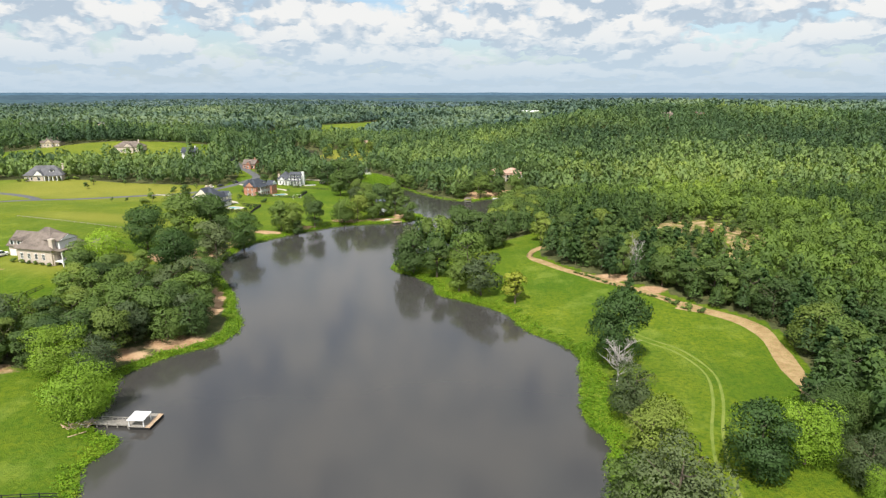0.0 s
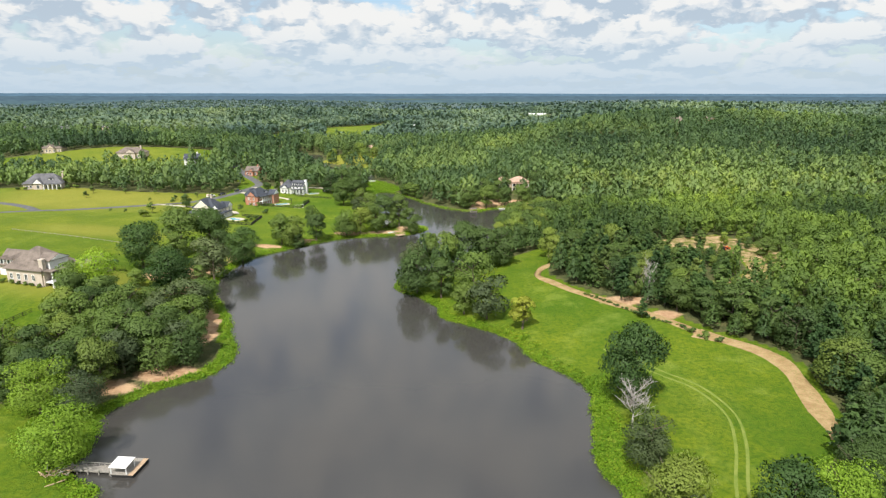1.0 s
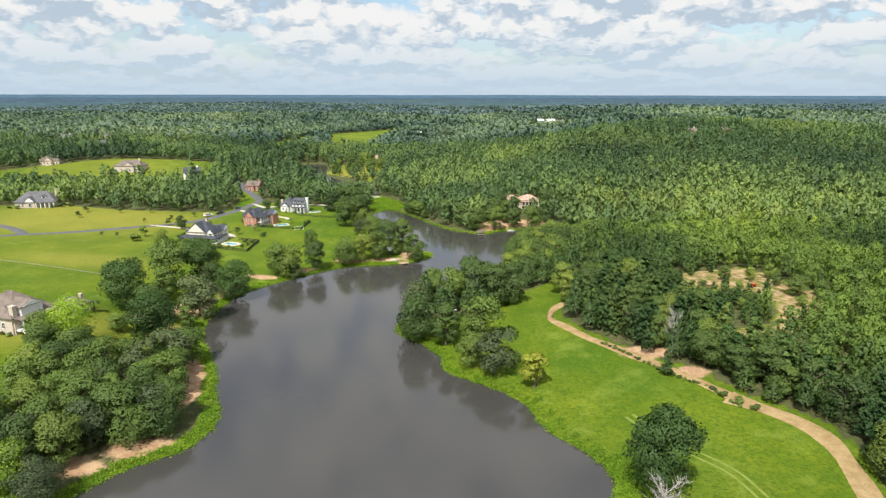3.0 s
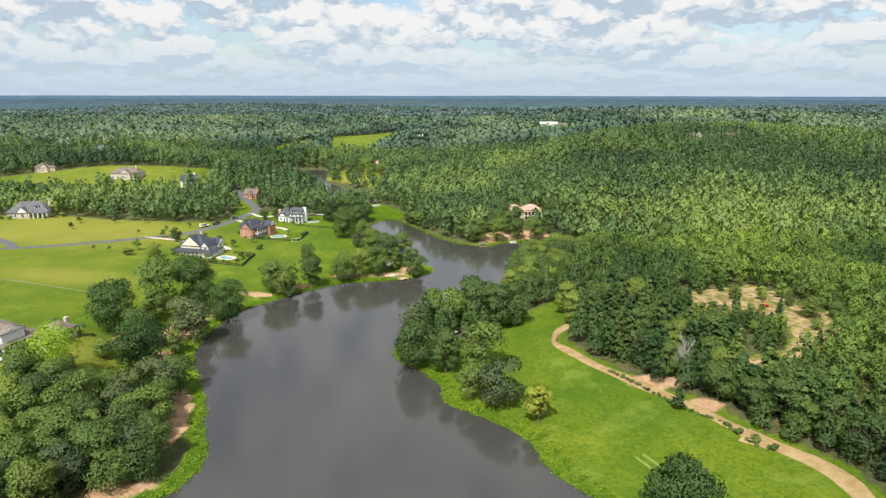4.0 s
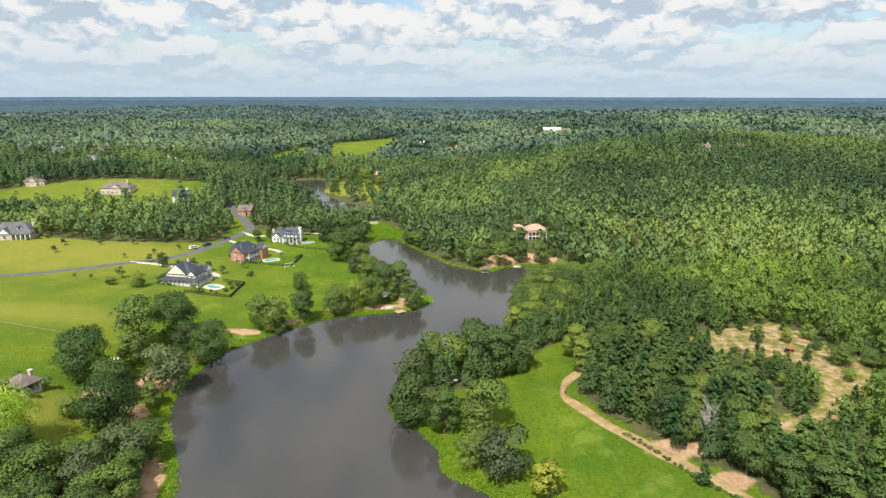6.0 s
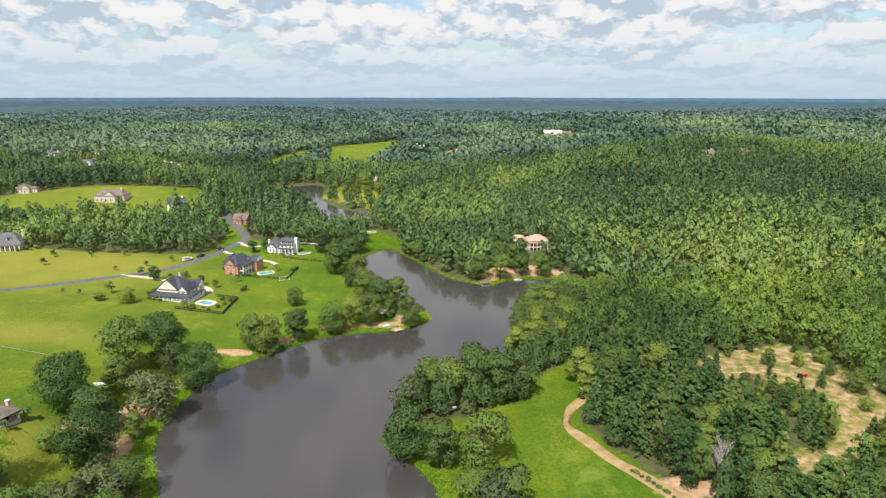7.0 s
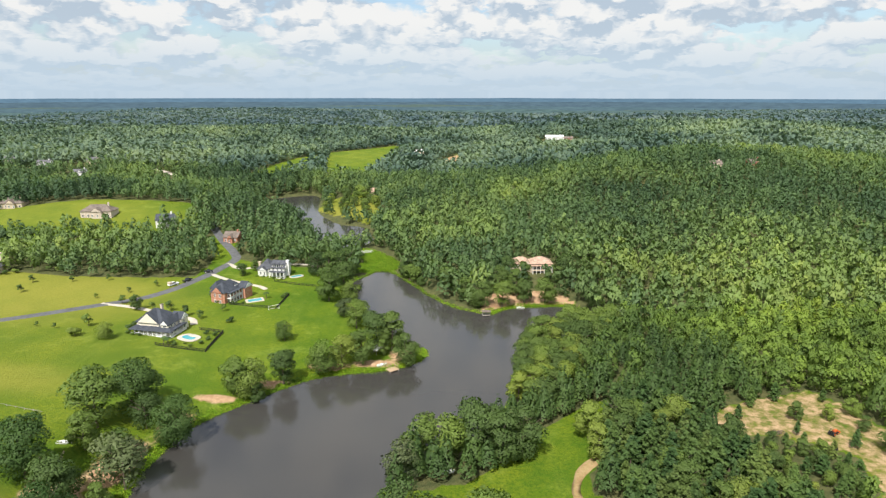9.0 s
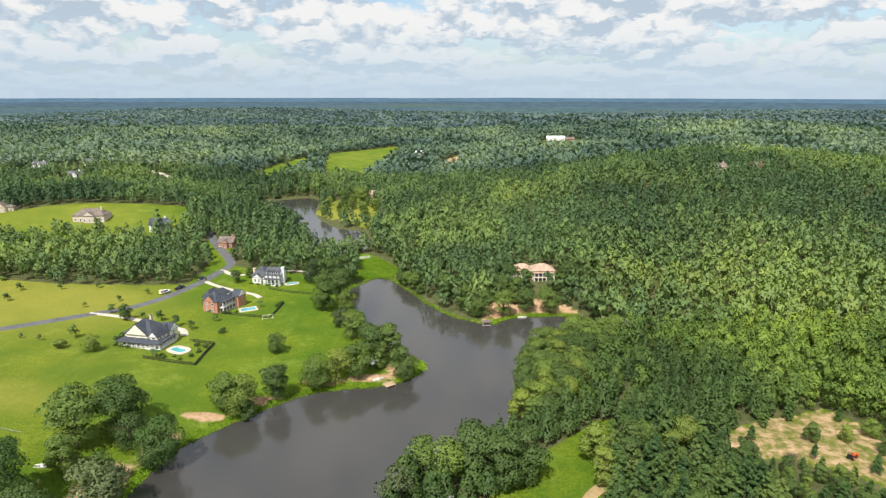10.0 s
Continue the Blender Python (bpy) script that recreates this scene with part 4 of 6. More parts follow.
def posts(parent, rows, z0, z1, t=0.17, name="column"):
    for x, y in rows:
        part(name, boxes((x - t, x + t, y - t, y + t, z0, z1), (x - t - .06, x + t + .06, y - t - .06, y + t + .06, z0, z0 + .18), (x - t - .06, x + t + .06, y - t - .06, y + t + .06, z1 - .16, z1)), PAINT, parent)


def railing(parent, a, b, z, h=0.95, mat=None, step=0.35):
    """Handrail, bottom rail and balusters between two points."""
    bm, n = bmesh.new(), max(2, int(math.dist(a, b) / step))
    for i in range(n + 1):
        x, y = a[0] + (b[0] - a[0]) * i / n, a[1] + (b[1] - a[1]) * i / n
        box(bm, x - .04, x + .04, y - .04, y + .04, z, z + h)
    x0, x1, y0, y1 = min(a[0], b[0]) - .05, max(a[0], b[0]) + .05, min(a[1], b[1]) - .05, max(a[1], b[1]) + .05
    box(bm, x0, x1, y0, y1, z + h, z + h + .12), box(bm, x0, x1, y0, y1, z + .08, z + .18)
    part("railing", bm, mat or PAINT, parent)


def dormer(parent, x, y, z, w, mat_wall, mat_roof, h=1.5, deep=2.4):
    d = part("dormer", boxes((x - w / 2, x + w / 2, y, y + deep, z, z + h)), mat_wall, parent)
    part("dormer_roof", roof(x - w / 2, x + w / 2, y, y + deep, z + h, w * 0.45, "gy", 0.2, 0.1), mat_roof, d)
    part("pane", boxes((x - w * .28, x + w * .28, y - .05, y - .01, z + .35, z + h - .15)), GLASS, d)


def house(name, label, x, y, turn, base=None, size=1.0):
    ob = new(name)
    z = land1(x, y) if base is None else base
    ob.matrix_world = pose(x, y, z, 0, 0, turn) @ Matrix.Scale(size, 4)
    return tagged(ob, label, "house")



def cream_house():
    h = house("cream_house", "cream-sided two-storey house with dark slate roof and white wraparound porch", -122.9, 307.4, -10, land1(-122, 314) - 0.9, 0.9)
    shell(h, CREAM, SLATE, -7.5, 6.0, 3.2, 14.5, -1.5, 6.3, "hip", 4.8)
    shell(h, CREAM, SLATE, -6.2, 3.8, 2.8, 8.0, 0.2, 6.2, "gy", 5.0, 0.5, CREAM)
    shell(h, CREAM, SLATE, 5.2, 9.0, 2.4, 14.0, -2.0, 5.8, "gy", 2.5, 0.4, WHITE_SIDING)
    shell(h, CREAM, SLATE, 5.0, 9.8, 10.5, 15.5, -2.0, 6.0, "gx", 2.6, 0.4, WHITE_SIDING)
    part("porch_floor", boxes((-9.2, 9.6, 0, 3.0, 0.7, 1.0), (9.1, 11.2, 0.3, 12, 0.7, 1.0)), PAINT, h)
    part("porch_base", boxes((-9.0, 9.3, 0.3, 2.9, -2.2, 0.7)), WHITE_SIDING, h)
    bm = bmesh.new()
    for q in ((-9.6, 11.6, -0.5, 3.1, 3.5, 3.72),):
        box(bm, *q)
    a = [bm.verts.new(p) for p in ((-9.6, -0.5, 3.72), (11.6, -0.5, 3.72), (9.4, 3.1, 4.75), (-7.6, 3.1, 4.75), (-9.6, 3.1, 3.72), (11.6, 3.1, 3.72))]
    for f in ((a[0], a[1], a[2], a[3]), (a[1], a[5], a[2]), (a[4], a[0], a[3]), (a[4], a[3], a[2], a[5])):
        bm.faces.new(f)
    part("porch_roof", bm, SLATE, h)
    part("porch_roof", boxes((9.0, 11.6, 3.1, 12.2, 3.5, 3.9)), SLATE, h)
    posts(h, [(-9 + 2.25 * i, 0.2) for i in range(9)] + [(11.0, 0.5 + 2.3 * i) for i in range(6)], 1.0, 3.5)
    posts(h, [(11.0, 0.5 + 2.3 * i) for i in range(6)], -2.0, 0.7, 0.15)
    railing(h, (-9, 0.2), (9, 0.2), 1.0)
    railing(h, (11.0, 0.5), (11.0, 12), 1.0)
    for x in (-4.5, -2.2, 0.2, 2.4):
        window(h, x, 2.8, 1.6, 1.0, 1.6, "f")
    for x in (-1.9, -0.6):
        window(h, x, 2.3, 6.6, 0.8, 1.3, "f")
    for y in (4.5, 7.0, 9.5, 12.5):
        window(h, 9.0 if y < 10 else 9.8, y, 4.0, 0.9, 1.3, "r")
        window(h, 9.0 if y < 10 else 9.8, y, 1.3, 1.0, 1.7, "r")
    window(h, 7.1, 2.4, 4.1, 1.2, 1.4, "f")
    part("door", boxes((-0.55, 0.55, 2.70, 2.79, 1.0, 3.1)), RUBBER, h)
    part("chimney", boxes((-1.0, 0.0, 11.5, 12.5, 8.0, 12.0), (-1.1, 0.1, 11.4, 12.6, 11.7, 12.0)), PALE_BRICK, h)


def brick_house():
    h = house("brick_house", "red brick two-storey house with dark roof and white double gallery", -111.8, 351.8, -17.8, land1(-110, 358) - 0.2, 0.9)
    shell(h, RED_BRICK, SLATE, -4.4, 4.4, 0, 14.5, -1.2, 6.2, "hip", 4.4)
    shell(h, RED_BRICK, SLATE, -8.5, -4.3, 5.0, 14.0, -1.0, 6.0, "hip", 3.4)
    shell(h, RED_BRICK, SLATE, 4.3, 8.4, 11.5, 17.5, -1.2, 6.1, "gx", 2.8, 0.4, WHITE_SIDING)
    shell(h, RED_BRICK, SLATE, -3.0, 3.0, -0.25, 4.0, -1.2, 6.2, "gy", 3.2, 0.35)
    for z in (-0.3, 2.9):
        part("gallery_floor", boxes((4.4, 6.9, 1.5, 11.4, z - 0.22, z)), PAINT, h)
        posts(h, [(6.7, 1.7 + 2.38 * i) for i in range(5)], z, z + 2.95)
        railing(h, (6.7, 1.6), (6.7, 11.3), z)
    part("gallery_roof", boxes((4.3, 7.2, 1.2, 11.6, 5.86, 6.1)), SLATE, h)
    for z in (0.4, 3.6):
        for y in (2.8, 5.2, 7.6, 10.0):
            window(h, 4.4, y, z, 1.1, 1.9, "r")
        for x in (-1.6, 1.6):
            window(h, x, -0.25, z, 1.0, 1.6, "f")
    window(h, -6.4, 5.0, 0.8, 1.0, 1.6, "f"), window(h, -6.4, 5.0, 3.8, 1.0, 1.6, "f")
    dormer(h, 1.2, 4.5, 7.4, 1.6, WHITE_SIDING, SLATE)
    dormer(h, 3.0, 9.5, 6.6, 1.6, WHITE_SIDING, SLATE)


def white_house():
    h = house("white_house", "white two-storey house with grey roof and tall white chimney", -101.5, 395.5, -7, land1(-100, 400))
    shell(h, WHITE_SIDING, CHARCOAL_ROOF, -7.0, 1.0, 2.2, 11.0, -1.0, 3.8, "hip", 4.6)
    shell(h, WHITE_SIDING, CHARCOAL_ROOF, 0.8, 8.6, 1.2, 10.5, -1.0, 4.9, "gx", 3.2, 0.4)
    shell(h, WHITE_SIDING, CHARCOAL_ROOF, -5.6, -1.4, 0.6, 4.0, -1.0, 3.4, "gy", 2.0, 0.3)
    part("porch_roof", boxes((0.6, 9.8, -1.4, 1.25, 3.0, 3.25)), CHARCOAL_ROOF, h)
    posts(h, [(1.0 + 2.1 * i, -1.2) for i in range(5)], -0.2, 3.0)
    part("porch_floor", boxes((0.6, 9.8, -1.4, 1.2, -0.5, -0.2)), PAINT, h)
    part("chimney", boxes((8.6, 10.0, 4.2, 5.6, -1, 8.4), (8.5, 10.1, 4.1, 5.7, 8.1, 8.5)), PAINT, h)
    part("chimney", boxes((-8.1, -7.0, 6.0, 7.2, -1, 6.4), (-8.2, -6.9, 5.9, 7.3, 6.1, 6.5)), TAN_WALL, h)
    for x in (2.4, 4.8, 7.2):
        dormer(h, x, 1.6, 5.0, 1.3, WHITE_SIDING, CHARCOAL_ROOF)
        window(h, x, 1.2, 3.35, 0.9, 1.2, "f")
        window(h, x, 1.2, 0.5, 1.1, 1.9, "f")
    for x in (-4.6, -2.5):
        window(h, x, 0.6, 1.0, 0.9, 1.5, "f")
    for y in (3, 7.5):
        window(h, 8.6, y, 3.3, 0.9, 1.2, "r"), window(h, 8.6, y, 0.6, 0.9, 1.6, "r")


def pale_house():
    h = house("pale_brick_house", "pale brick house with brown roof, dormered wing and glazed gallery", -124.8, 180.9, -15.6, land1(-126, 186))
    shell(h, PALE_BRICK, BROWN_ROOF, -7.2, 6.2, 0, 12.0, -2.5, 4.4, "hip", 5.6, 0.6)
    shell(h, PALE_BRICK, BROWN_ROOF, -16.5, -7.0, 5.0, 13.0, -2.0, 3.4, "gx", 4.0, 0.5)
    shell(h, WHITE_SIDING, BROWN_ROOF, 2.2, 7.4, 2.2, 8.6, 4.0, 7.0, "gx", 1.6, 0.4)
    for x in (-14.8, -12.0, -9.2):
        dormer(h, x, 4.9, 3.5, 1.7, WHITE_SIDING, BROWN_ROOF, 1.7, 3.2)
        part("garage_door", boxes((x - 1.2, x + 1.2, 4.88, 4.99, -0.4, 2.0)), PAINT, h)
    part("chimney", boxes((5.2, 6.6, 0.4, 1.6, -2.5, 7.6), (5.1, 6.7, 0.3, 1.7, 7.3, 7.7)), PALE_BRICK, h)
    part("gallery_floor", boxes((6.2, 9.6, 0.6, 11.0, 0.6, 0.95)), PAINT, h)
    part("gallery_roof", boxes((6.1, 9.9, 0.3, 11.3, 4.1, 4.4)), BROWN_ROOF, h)
    posts(h, [(9.4, 0.8 + 2.5 * i) for i in range(5)], 0.95, 4.1, 0.16)
    posts(h, [(9.4, 0.8 + 2.5 * i) for i in range(5)], -3.0, 0.6, 0.2)
    railing(h, (9.4, 0.8), (9.4, 10.8), 0.95)
    for i in range(4):
        part("gallery_screen", boxes((9.28, 9.32, 1.1 + 2.5 * i, 3.0 + 2.5 * i, 1.9, 4.0)), GLASS, h)
        window(h, 6.2, 2.0 + 2.5 * i, -1.9, 1.4, 2.0, "r")
    part("stair", boxes(*[(9.6 + 0.32 * i, 9.95 + 0.32 * i, 9.0, 11.0, -3.2, 0.75 - 0.26 * i) for i in range(13)]), PAINT, h)
    for x in (-5.4, -2.6, 0.2, 3.0):
        window(h, x, 0, 1.2, 1.0, 1.6, "f")
    part("patio", boxes((9.8, 13.0, 1.0, 4.0, -3.6, -2.75)), CONCRETE, h)


def grey_house():
    h = house("grey_house", "low grey-roofed house with pale walls and a columned porch", -244.6, 373.0, 13)
    shell(h, PALE_BRICK, GREY_ROOF, -10.5, 10.5, 0, 11.0, -1.5, 3.3, "hip", 5.4, 0.6)
    shell(h, PALE_BRICK, GREY_ROOF, -4.5, 0.5, -1.6, 4.0, -1.0, 3.4, "gy", 3.2, 0.4, WHITE_SIDING)
    part("porch_roof", boxes((0.8, 11.2, -2.6, 0.05, 2.9, 3.2)), GREY_ROOF, h)
    posts(h, [(1.4 + 2.3 * i, -2.3) for i in range(5)], -0.2, 2.9, 0.2)
    part("porch_floor", boxes((0.6, 11.2, -2.6, 0, -0.5, -0.2)), CONCRETE, h)
    for x in (2.6, 4.8, 7.0, 9.2):
        window(h, x, 0, 0.4, 1.4, 1.9, "f")
    for x in (-8.4, -6.4):
        window(h, x, 0, 0.6, 1.0, 1.6, "f")
    window(h, -2.0, -1.6, 0.5, 1.4, 2.0, "f")
    dormer(h, 4.5, 1.5, 4.6, 2.4, WHITE_SIDING, GREY_ROOF)
    part("chimney", boxes((8.6, 9.6, 7, 8.2, 4, 9.4), (8.5, 9.7, 6.9, 8.3, 9.1, 9.5)), PALE_BRICK, h)


def beach_house():
    h = house("beach_house", "tan house with pinkish shingled roofs among trees above a sandy beach", 41.6, 400.0, 3, land1(42, 402) - 0.6, 0.86)
    shell(h, TAN_WALL, PINK_ROOF, -1.5, 11.5, 1.0, 11.0, -1.5, 6.6, "hip", 3.4, 0.8)
    shell(h, TAN_WALL, PINK_ROOF, -13.0, -1.4, 4.5, 13.0, -1.5, 5.8, "hip", 3.4, 0.8)
    shell(h, TAN_WALL, PINK_ROOF, -7.0, -1.0, 2.5, 9.0, -1.5, 6.0, "gy", 2.6, 0.6)
    part("balcony", boxes((-1.0, 11.6, -1.6, 1.0, 2.6, 2.9)), TAN_WALL, h)
    part("porch_roof", boxes((-1.6, 12.0, -2.0, 1.0, 5.6, 5.9)), PINK_ROOF, h)
    posts(h, [(-0.6 + 2.4 * i, -1.4) for i in range(6)], -1.0, 5.6, 0.18)
    for x in (1, 3.4, 5.8, 8.2, 10.4):
        window(h, x, 1.0, 3.2, 1.5, 2.0, "f"), window(h, x, 1.0, 0.1, 1.5, 2.0, "f")
    for x in (-11, -9, -5, -3):
        window(h, x, 4.5 if x < -8 else 2.5, 2.8, 1.1, 1.6, "f")


def small_house(x, y, turn, w, d, hgt, rise, wall, top, label, kind="gx"):
    h = house("far_house", label, x, y, turn)
    shell(h, wall, top, -w / 2, w / 2, 0, d, -1.5, hgt, kind, rise, 0.45)
    shell(h, wall, top, -w * 0.12, w * 0.22, -1.6, d * 0.5, -1.5, hgt, "gy", rise * 0.7, 0.35)
    n = max(3, int(w / 3.2))
    for i in range(n):
        u = -w / 2 + w * (i + 0.5) / n
        window(h, u, -1.6 if -w * 0.12 < u < w * 0.22 else 0, 0.7, 1.0, 1.5, "f")
        if hgt > 5:
            window(h, u, -1.6 if -w * 0.12 < u < w * 0.22 else 0, 3.6, 1.0, 1.4, "f")
    part("chimney", boxes((w * 0.3, w * 0.3 + 1, d * 0.45, d * 0.45 + 1, hgt, hgt + rise + 1.2)), wall, h)
    return h


cream_house()
brick_house()
white_house()
pale_house()
grey_house()
beach_house()
small_house(-146, 460, -6, 9.5, 9, 3.4, 3.2, RED_BRICK, BROWN_ROOF, "small brick house with brown roof beside the lane")
small_house(-251, 491, 4, 21, 11, 4.6, 4.0, PALE_BRICK, BROWN_ROOF, "long brick house with brown roof in a pale field", "hip")
small_house(-198, 480, 10, 11, 9, 5.4, 3.6, WHITE_SIDING, SLATE, "white two-storey house with dark roof in a pale field")
small_house(-326, 511, 8, 16, 10, 3.6, 4.0, TAN_WALL, BROWN_ROOF, "tan house with brown roof in a pale field", "hip")
for i, (x, y, w, wall, top, lab) in enumerate([(-430, 785, 14, TAN_WALL, GREY_ROOF, "tan house among distant trees"), (-392, 700, 12, WHITE_SIDING, GREY_ROOF, "white house among distant trees"), (-375, 720, 10, WHITE_SIDING, SLATE, "white house with dark roof among trees"),
                                               (-470, 760, 14, WHITE_SIDING, GREY_ROOF, "white house among distant trees"), (-560, 830, 15, PALE_BRICK, GREY_ROOF, "pale brick house among distant trees"), (225, 625, 12, TAN_WALL, BROWN_ROOF, "tan house on the wooded hill"),
                                               (262, 632, 10, RED_BRICK, BROWN_ROOF, "brick house on the wooded hill"), (472, 1420, 26, WHITE_SIDING, TIN, "long white building on the far hill"), (160, 1141, 30, WHITE_SIDING, TIN, "long white building beyond the woods"), (180, 1120, 14, RED_BRICK, BROWN_ROOF, "brick building beyond the woods"),
                                               (-60, 1010, 18, TAN_WALL, TIN, "barn at the edge of the far field"), (-77, 646, 14, TAN_WALL, PINK_ROOF, "tan house beside the far pond")]):
    small_house(x, y, (i * 37) % 40 - 20, w, 9, 4.6, 3.0, wall, top, lab)


# ---- yards, docks and small things ----
def thing(name, label, category, x, y, turn=0, z=None, group=""):
    ob = new(name)
    ob.matrix_world = pose(x, y, land1(x, y) if z is None else z, 0, 0, turn)
    return tagged(ob, label, category, group)


def fence(name, label, pts, mat, h=1.3, gap=2.0, rails=(0.25, 0.7, 1.15), pickets=0.0):
    """Posts, rails and, where it is close-set, pickets along a line on the ground."""
    ob = thing(name, label, "fence", *pts[0])
    o = Vector((pts[0][0], pts[0][1], land1(*pts[0])))
    for (ax, ay), (bx_, by) in zip(pts[:-1], pts[1:]):
        n = max(1, round(math.dist((ax, ay), (bx_, by)) / gap))
        q = [Vector((ax + (bx_ - ax) * i / n, ay + (by - ay) * i / n, 0)) for i in range(n + 1)]
        for v in q:
            v.z = land1(v.x, v.y)
        for a, b in zip(q[:-1], q[1:]):
            u = a - o
            part("post", boxes((u.x - .06, u.x + .06, u.y - .06, u.y + .06, u.z - .3, u.z + h)), mat, ob)
            bm = bmesh.new()
            w = b - o
            s = Vector((-(w - u).y, (w - u).x, 0)).normalized() * 0.03
            for r in rails:
                c = [bm.verts.new(p + Vector((0, 0, r + k)) + e) for p in (u, w) for k in (-.06, .06) for e in (-s, s)]
                for f in ((0, 1, 3, 2), (4, 6, 7, 5), (0, 2, 6, 4), (1, 5, 7, 3), (2, 3, 7, 6), (0, 4, 5, 1)):
                    bm.faces.new([c[i] for i in f])
            if pickets:
                k = max(2, int((w - u).length / pickets))
                for i in range(k):
                    p = u.lerp(w, (i + 0.5) / k)
                    box(bm, p.x - .02, p.x + .02, p.y - .02, p.y + .02, p.z + 0.05, p.z + h)
            part("rail", bm, mat, ob)


fence("garden_fence", "black metal picket fence round the pool garden", [(-115.6, 298.5), (-104, 296), (-94.3, 294.6), (-94.7, 304), (-94.9, 314), (-106, 316.5)], DARK_METAL, 1.3, 2.4, (0.2, 1.15), 0.14)
fence("garden_fence", "black metal picket fence behind the brick house", [(-106, 350), (-94, 347.5), (-82.5, 346), (-82.3, 356), (-82.3, 367)], DARK_METAL, 1.2, 2.4, (0.2, 1.05), 0.16)
fence("garden_fence", "black metal fence behind the white house", [(-96, 388), (-84, 384), (-72, 382)], DARK_METAL, 1.2, 2.4, (0.2, 1.05), 0.2)
fence("rail_fence", "black three-rail fence in the grass", [(-75, 78), (-66, 79.3), (-58.5, 80.7)], DARK_METAL, 1.3, 2.4)
fence("rail_fence", "black rail fence across the lower lawn", [(-114.5, 156), (-112, 163.5)], DARK_METAL, 1.2, 2.4)
fence("rail_fence", "low dark fence along the upper lawn", [(-180, 254), (-150, 248), (-122, 243)], GREY_WOOD, 0.7, 3.0, (0.5,))


def pool(x, y, turn, w, d, pad, label, soft=0.75):
    ob = thing("swimming_pool", label, "pool", x, y, turn, land1(x, y) + 0.12)

    def slab(a, b, z0, z1, pinch=0.0):
        """A slab with a rounded outline; pinch draws in its waist."""
        bm, n = bmesh.new(), 36
        ring = []
        for i in range(n):
            t = 6.28318 * i / n
            c, q = math.cos(t), math.sin(t)
            k = 1.0 - pinch * max(0.0, c) * math.exp(-(q * 2.6) ** 2)
            ring.append((a * k * math.copysign(abs(c) ** soft, c), b * math.copysign(abs(q) ** soft, q)))
        lo, hi = ([bm.verts.new((*p, z)) for p in ring] for z in (z0, z1))
        bm.faces.new(lo[::-1]), bm.faces.new(hi)
        for i in range(n):
            bm.faces.new((lo[i], lo[(i + 1) % n], hi[(i + 1) % n], hi[i]))
        return bm
    waist = 0.45 if soft > 0.5 else 0.0
    part("deck", slab(w / 2 + pad, d / 2 + pad, -0.9, 0.06), CONCRETE, ob)
    part("coping", slab(w / 2 + 0.22, d / 2 + 0.22, -0.8, 0.09, waist), PALE_BRICK, ob)
    part("pool_water", slab(w / 2, d / 2, -0.85, 0.10, waist), POOL, ob, "clear turquoise pool water")


pool(-106.2, 307.2, 65, 3.4, 6.4, 1.7, "turquoise garden pool with a pale concrete deck")
pool(-96.2, 357.0, -62, 3.6, 6.4, 1.0, "turquoise pool beside the brick house", 0.15)
pool(-87.0, 398.0, -60, 3.0, 6.0, 0.9, "turquoise pool beside the white house")


def dock_one():
    ob = thing("boat_dock", "grey wooden dock with a white tin canopy and a pale platform", "dock", -56.2, 103.6, -4, 0.0)
    for i in range(18):
        part("plank", boxes((-2.0 + 0.23 * i, -1.79 + 0.23 * i, -2.2, 2.9, 0.55, 0.62)), WOOD_DECK if i > 13 else GREY_WOOD, ob)
    part("float", boxes((-1.9, 2.1, -2.1, 2.8, -0.25, 0.52)), RUBBER, ob)
    posts_ = [(-1.9, -2.0), (0.9, -2.0), (-1.9, 0.5), (0.9, 0.5)]
    for x, y in posts_:
        part("post", boxes((x - .07, x + .07, y - .07, y + .07, -1.5, 2.12 + 0.08 * y)), PAINT, ob)
    bm = bmesh.new()
    a = [bm.verts.new(p) for p in ((-2.1, -2.3, 1.95), (1.1, -2.3, 1.95), (1.1, 0.7, 2.2), (-2.1, 0.7, 2.2), (-2.1, -2.3, 2.03), (1.1, -2.3, 2.03), (1.1, 0.7, 2.28), (-2.1, 0.7, 2.28))]
    for f in ((0, 3, 2, 1), (4, 5, 6, 7), (0, 1, 5, 4), (1, 2, 6, 5), (2, 3, 7, 6), (3, 0, 4, 7)):
        bm.faces.new([a[i] for i in f])
    part("canopy", bm, TIN, ob, "flat white tin canopy")
    walkway = part("walkway", boxes((-11.5, -2.05, -1.6, -1.5, 0.38, 0.55), (-11.5, -2.05, -0.1, 0.0, 0.38, 0.55)), GREY_WOOD, ob)
    for i in range(36):
        part("plank", boxes((-11.5 + 0.262 * i, -11.27 + 0.262 * i, -1.65, 0.05, 0.552, 0.6)), GREY_WOOD, walkway)
    for i in range(5):
        part("pile", boxes((-10.5 + 2 * i, -10.3 + 2 * i, -1.75, -1.62, -1.5, 0.9), (-10.5 + 2 * i, -10.3 + 2 * i, 0.06, 0.19, -1.5, 0.9)), GREY_WOOD, ob)
    railing(ob, (-8.5, 0.1), (-2.2, 0.1), 0.6, 0.5, GREY_WOOD, 1.5)


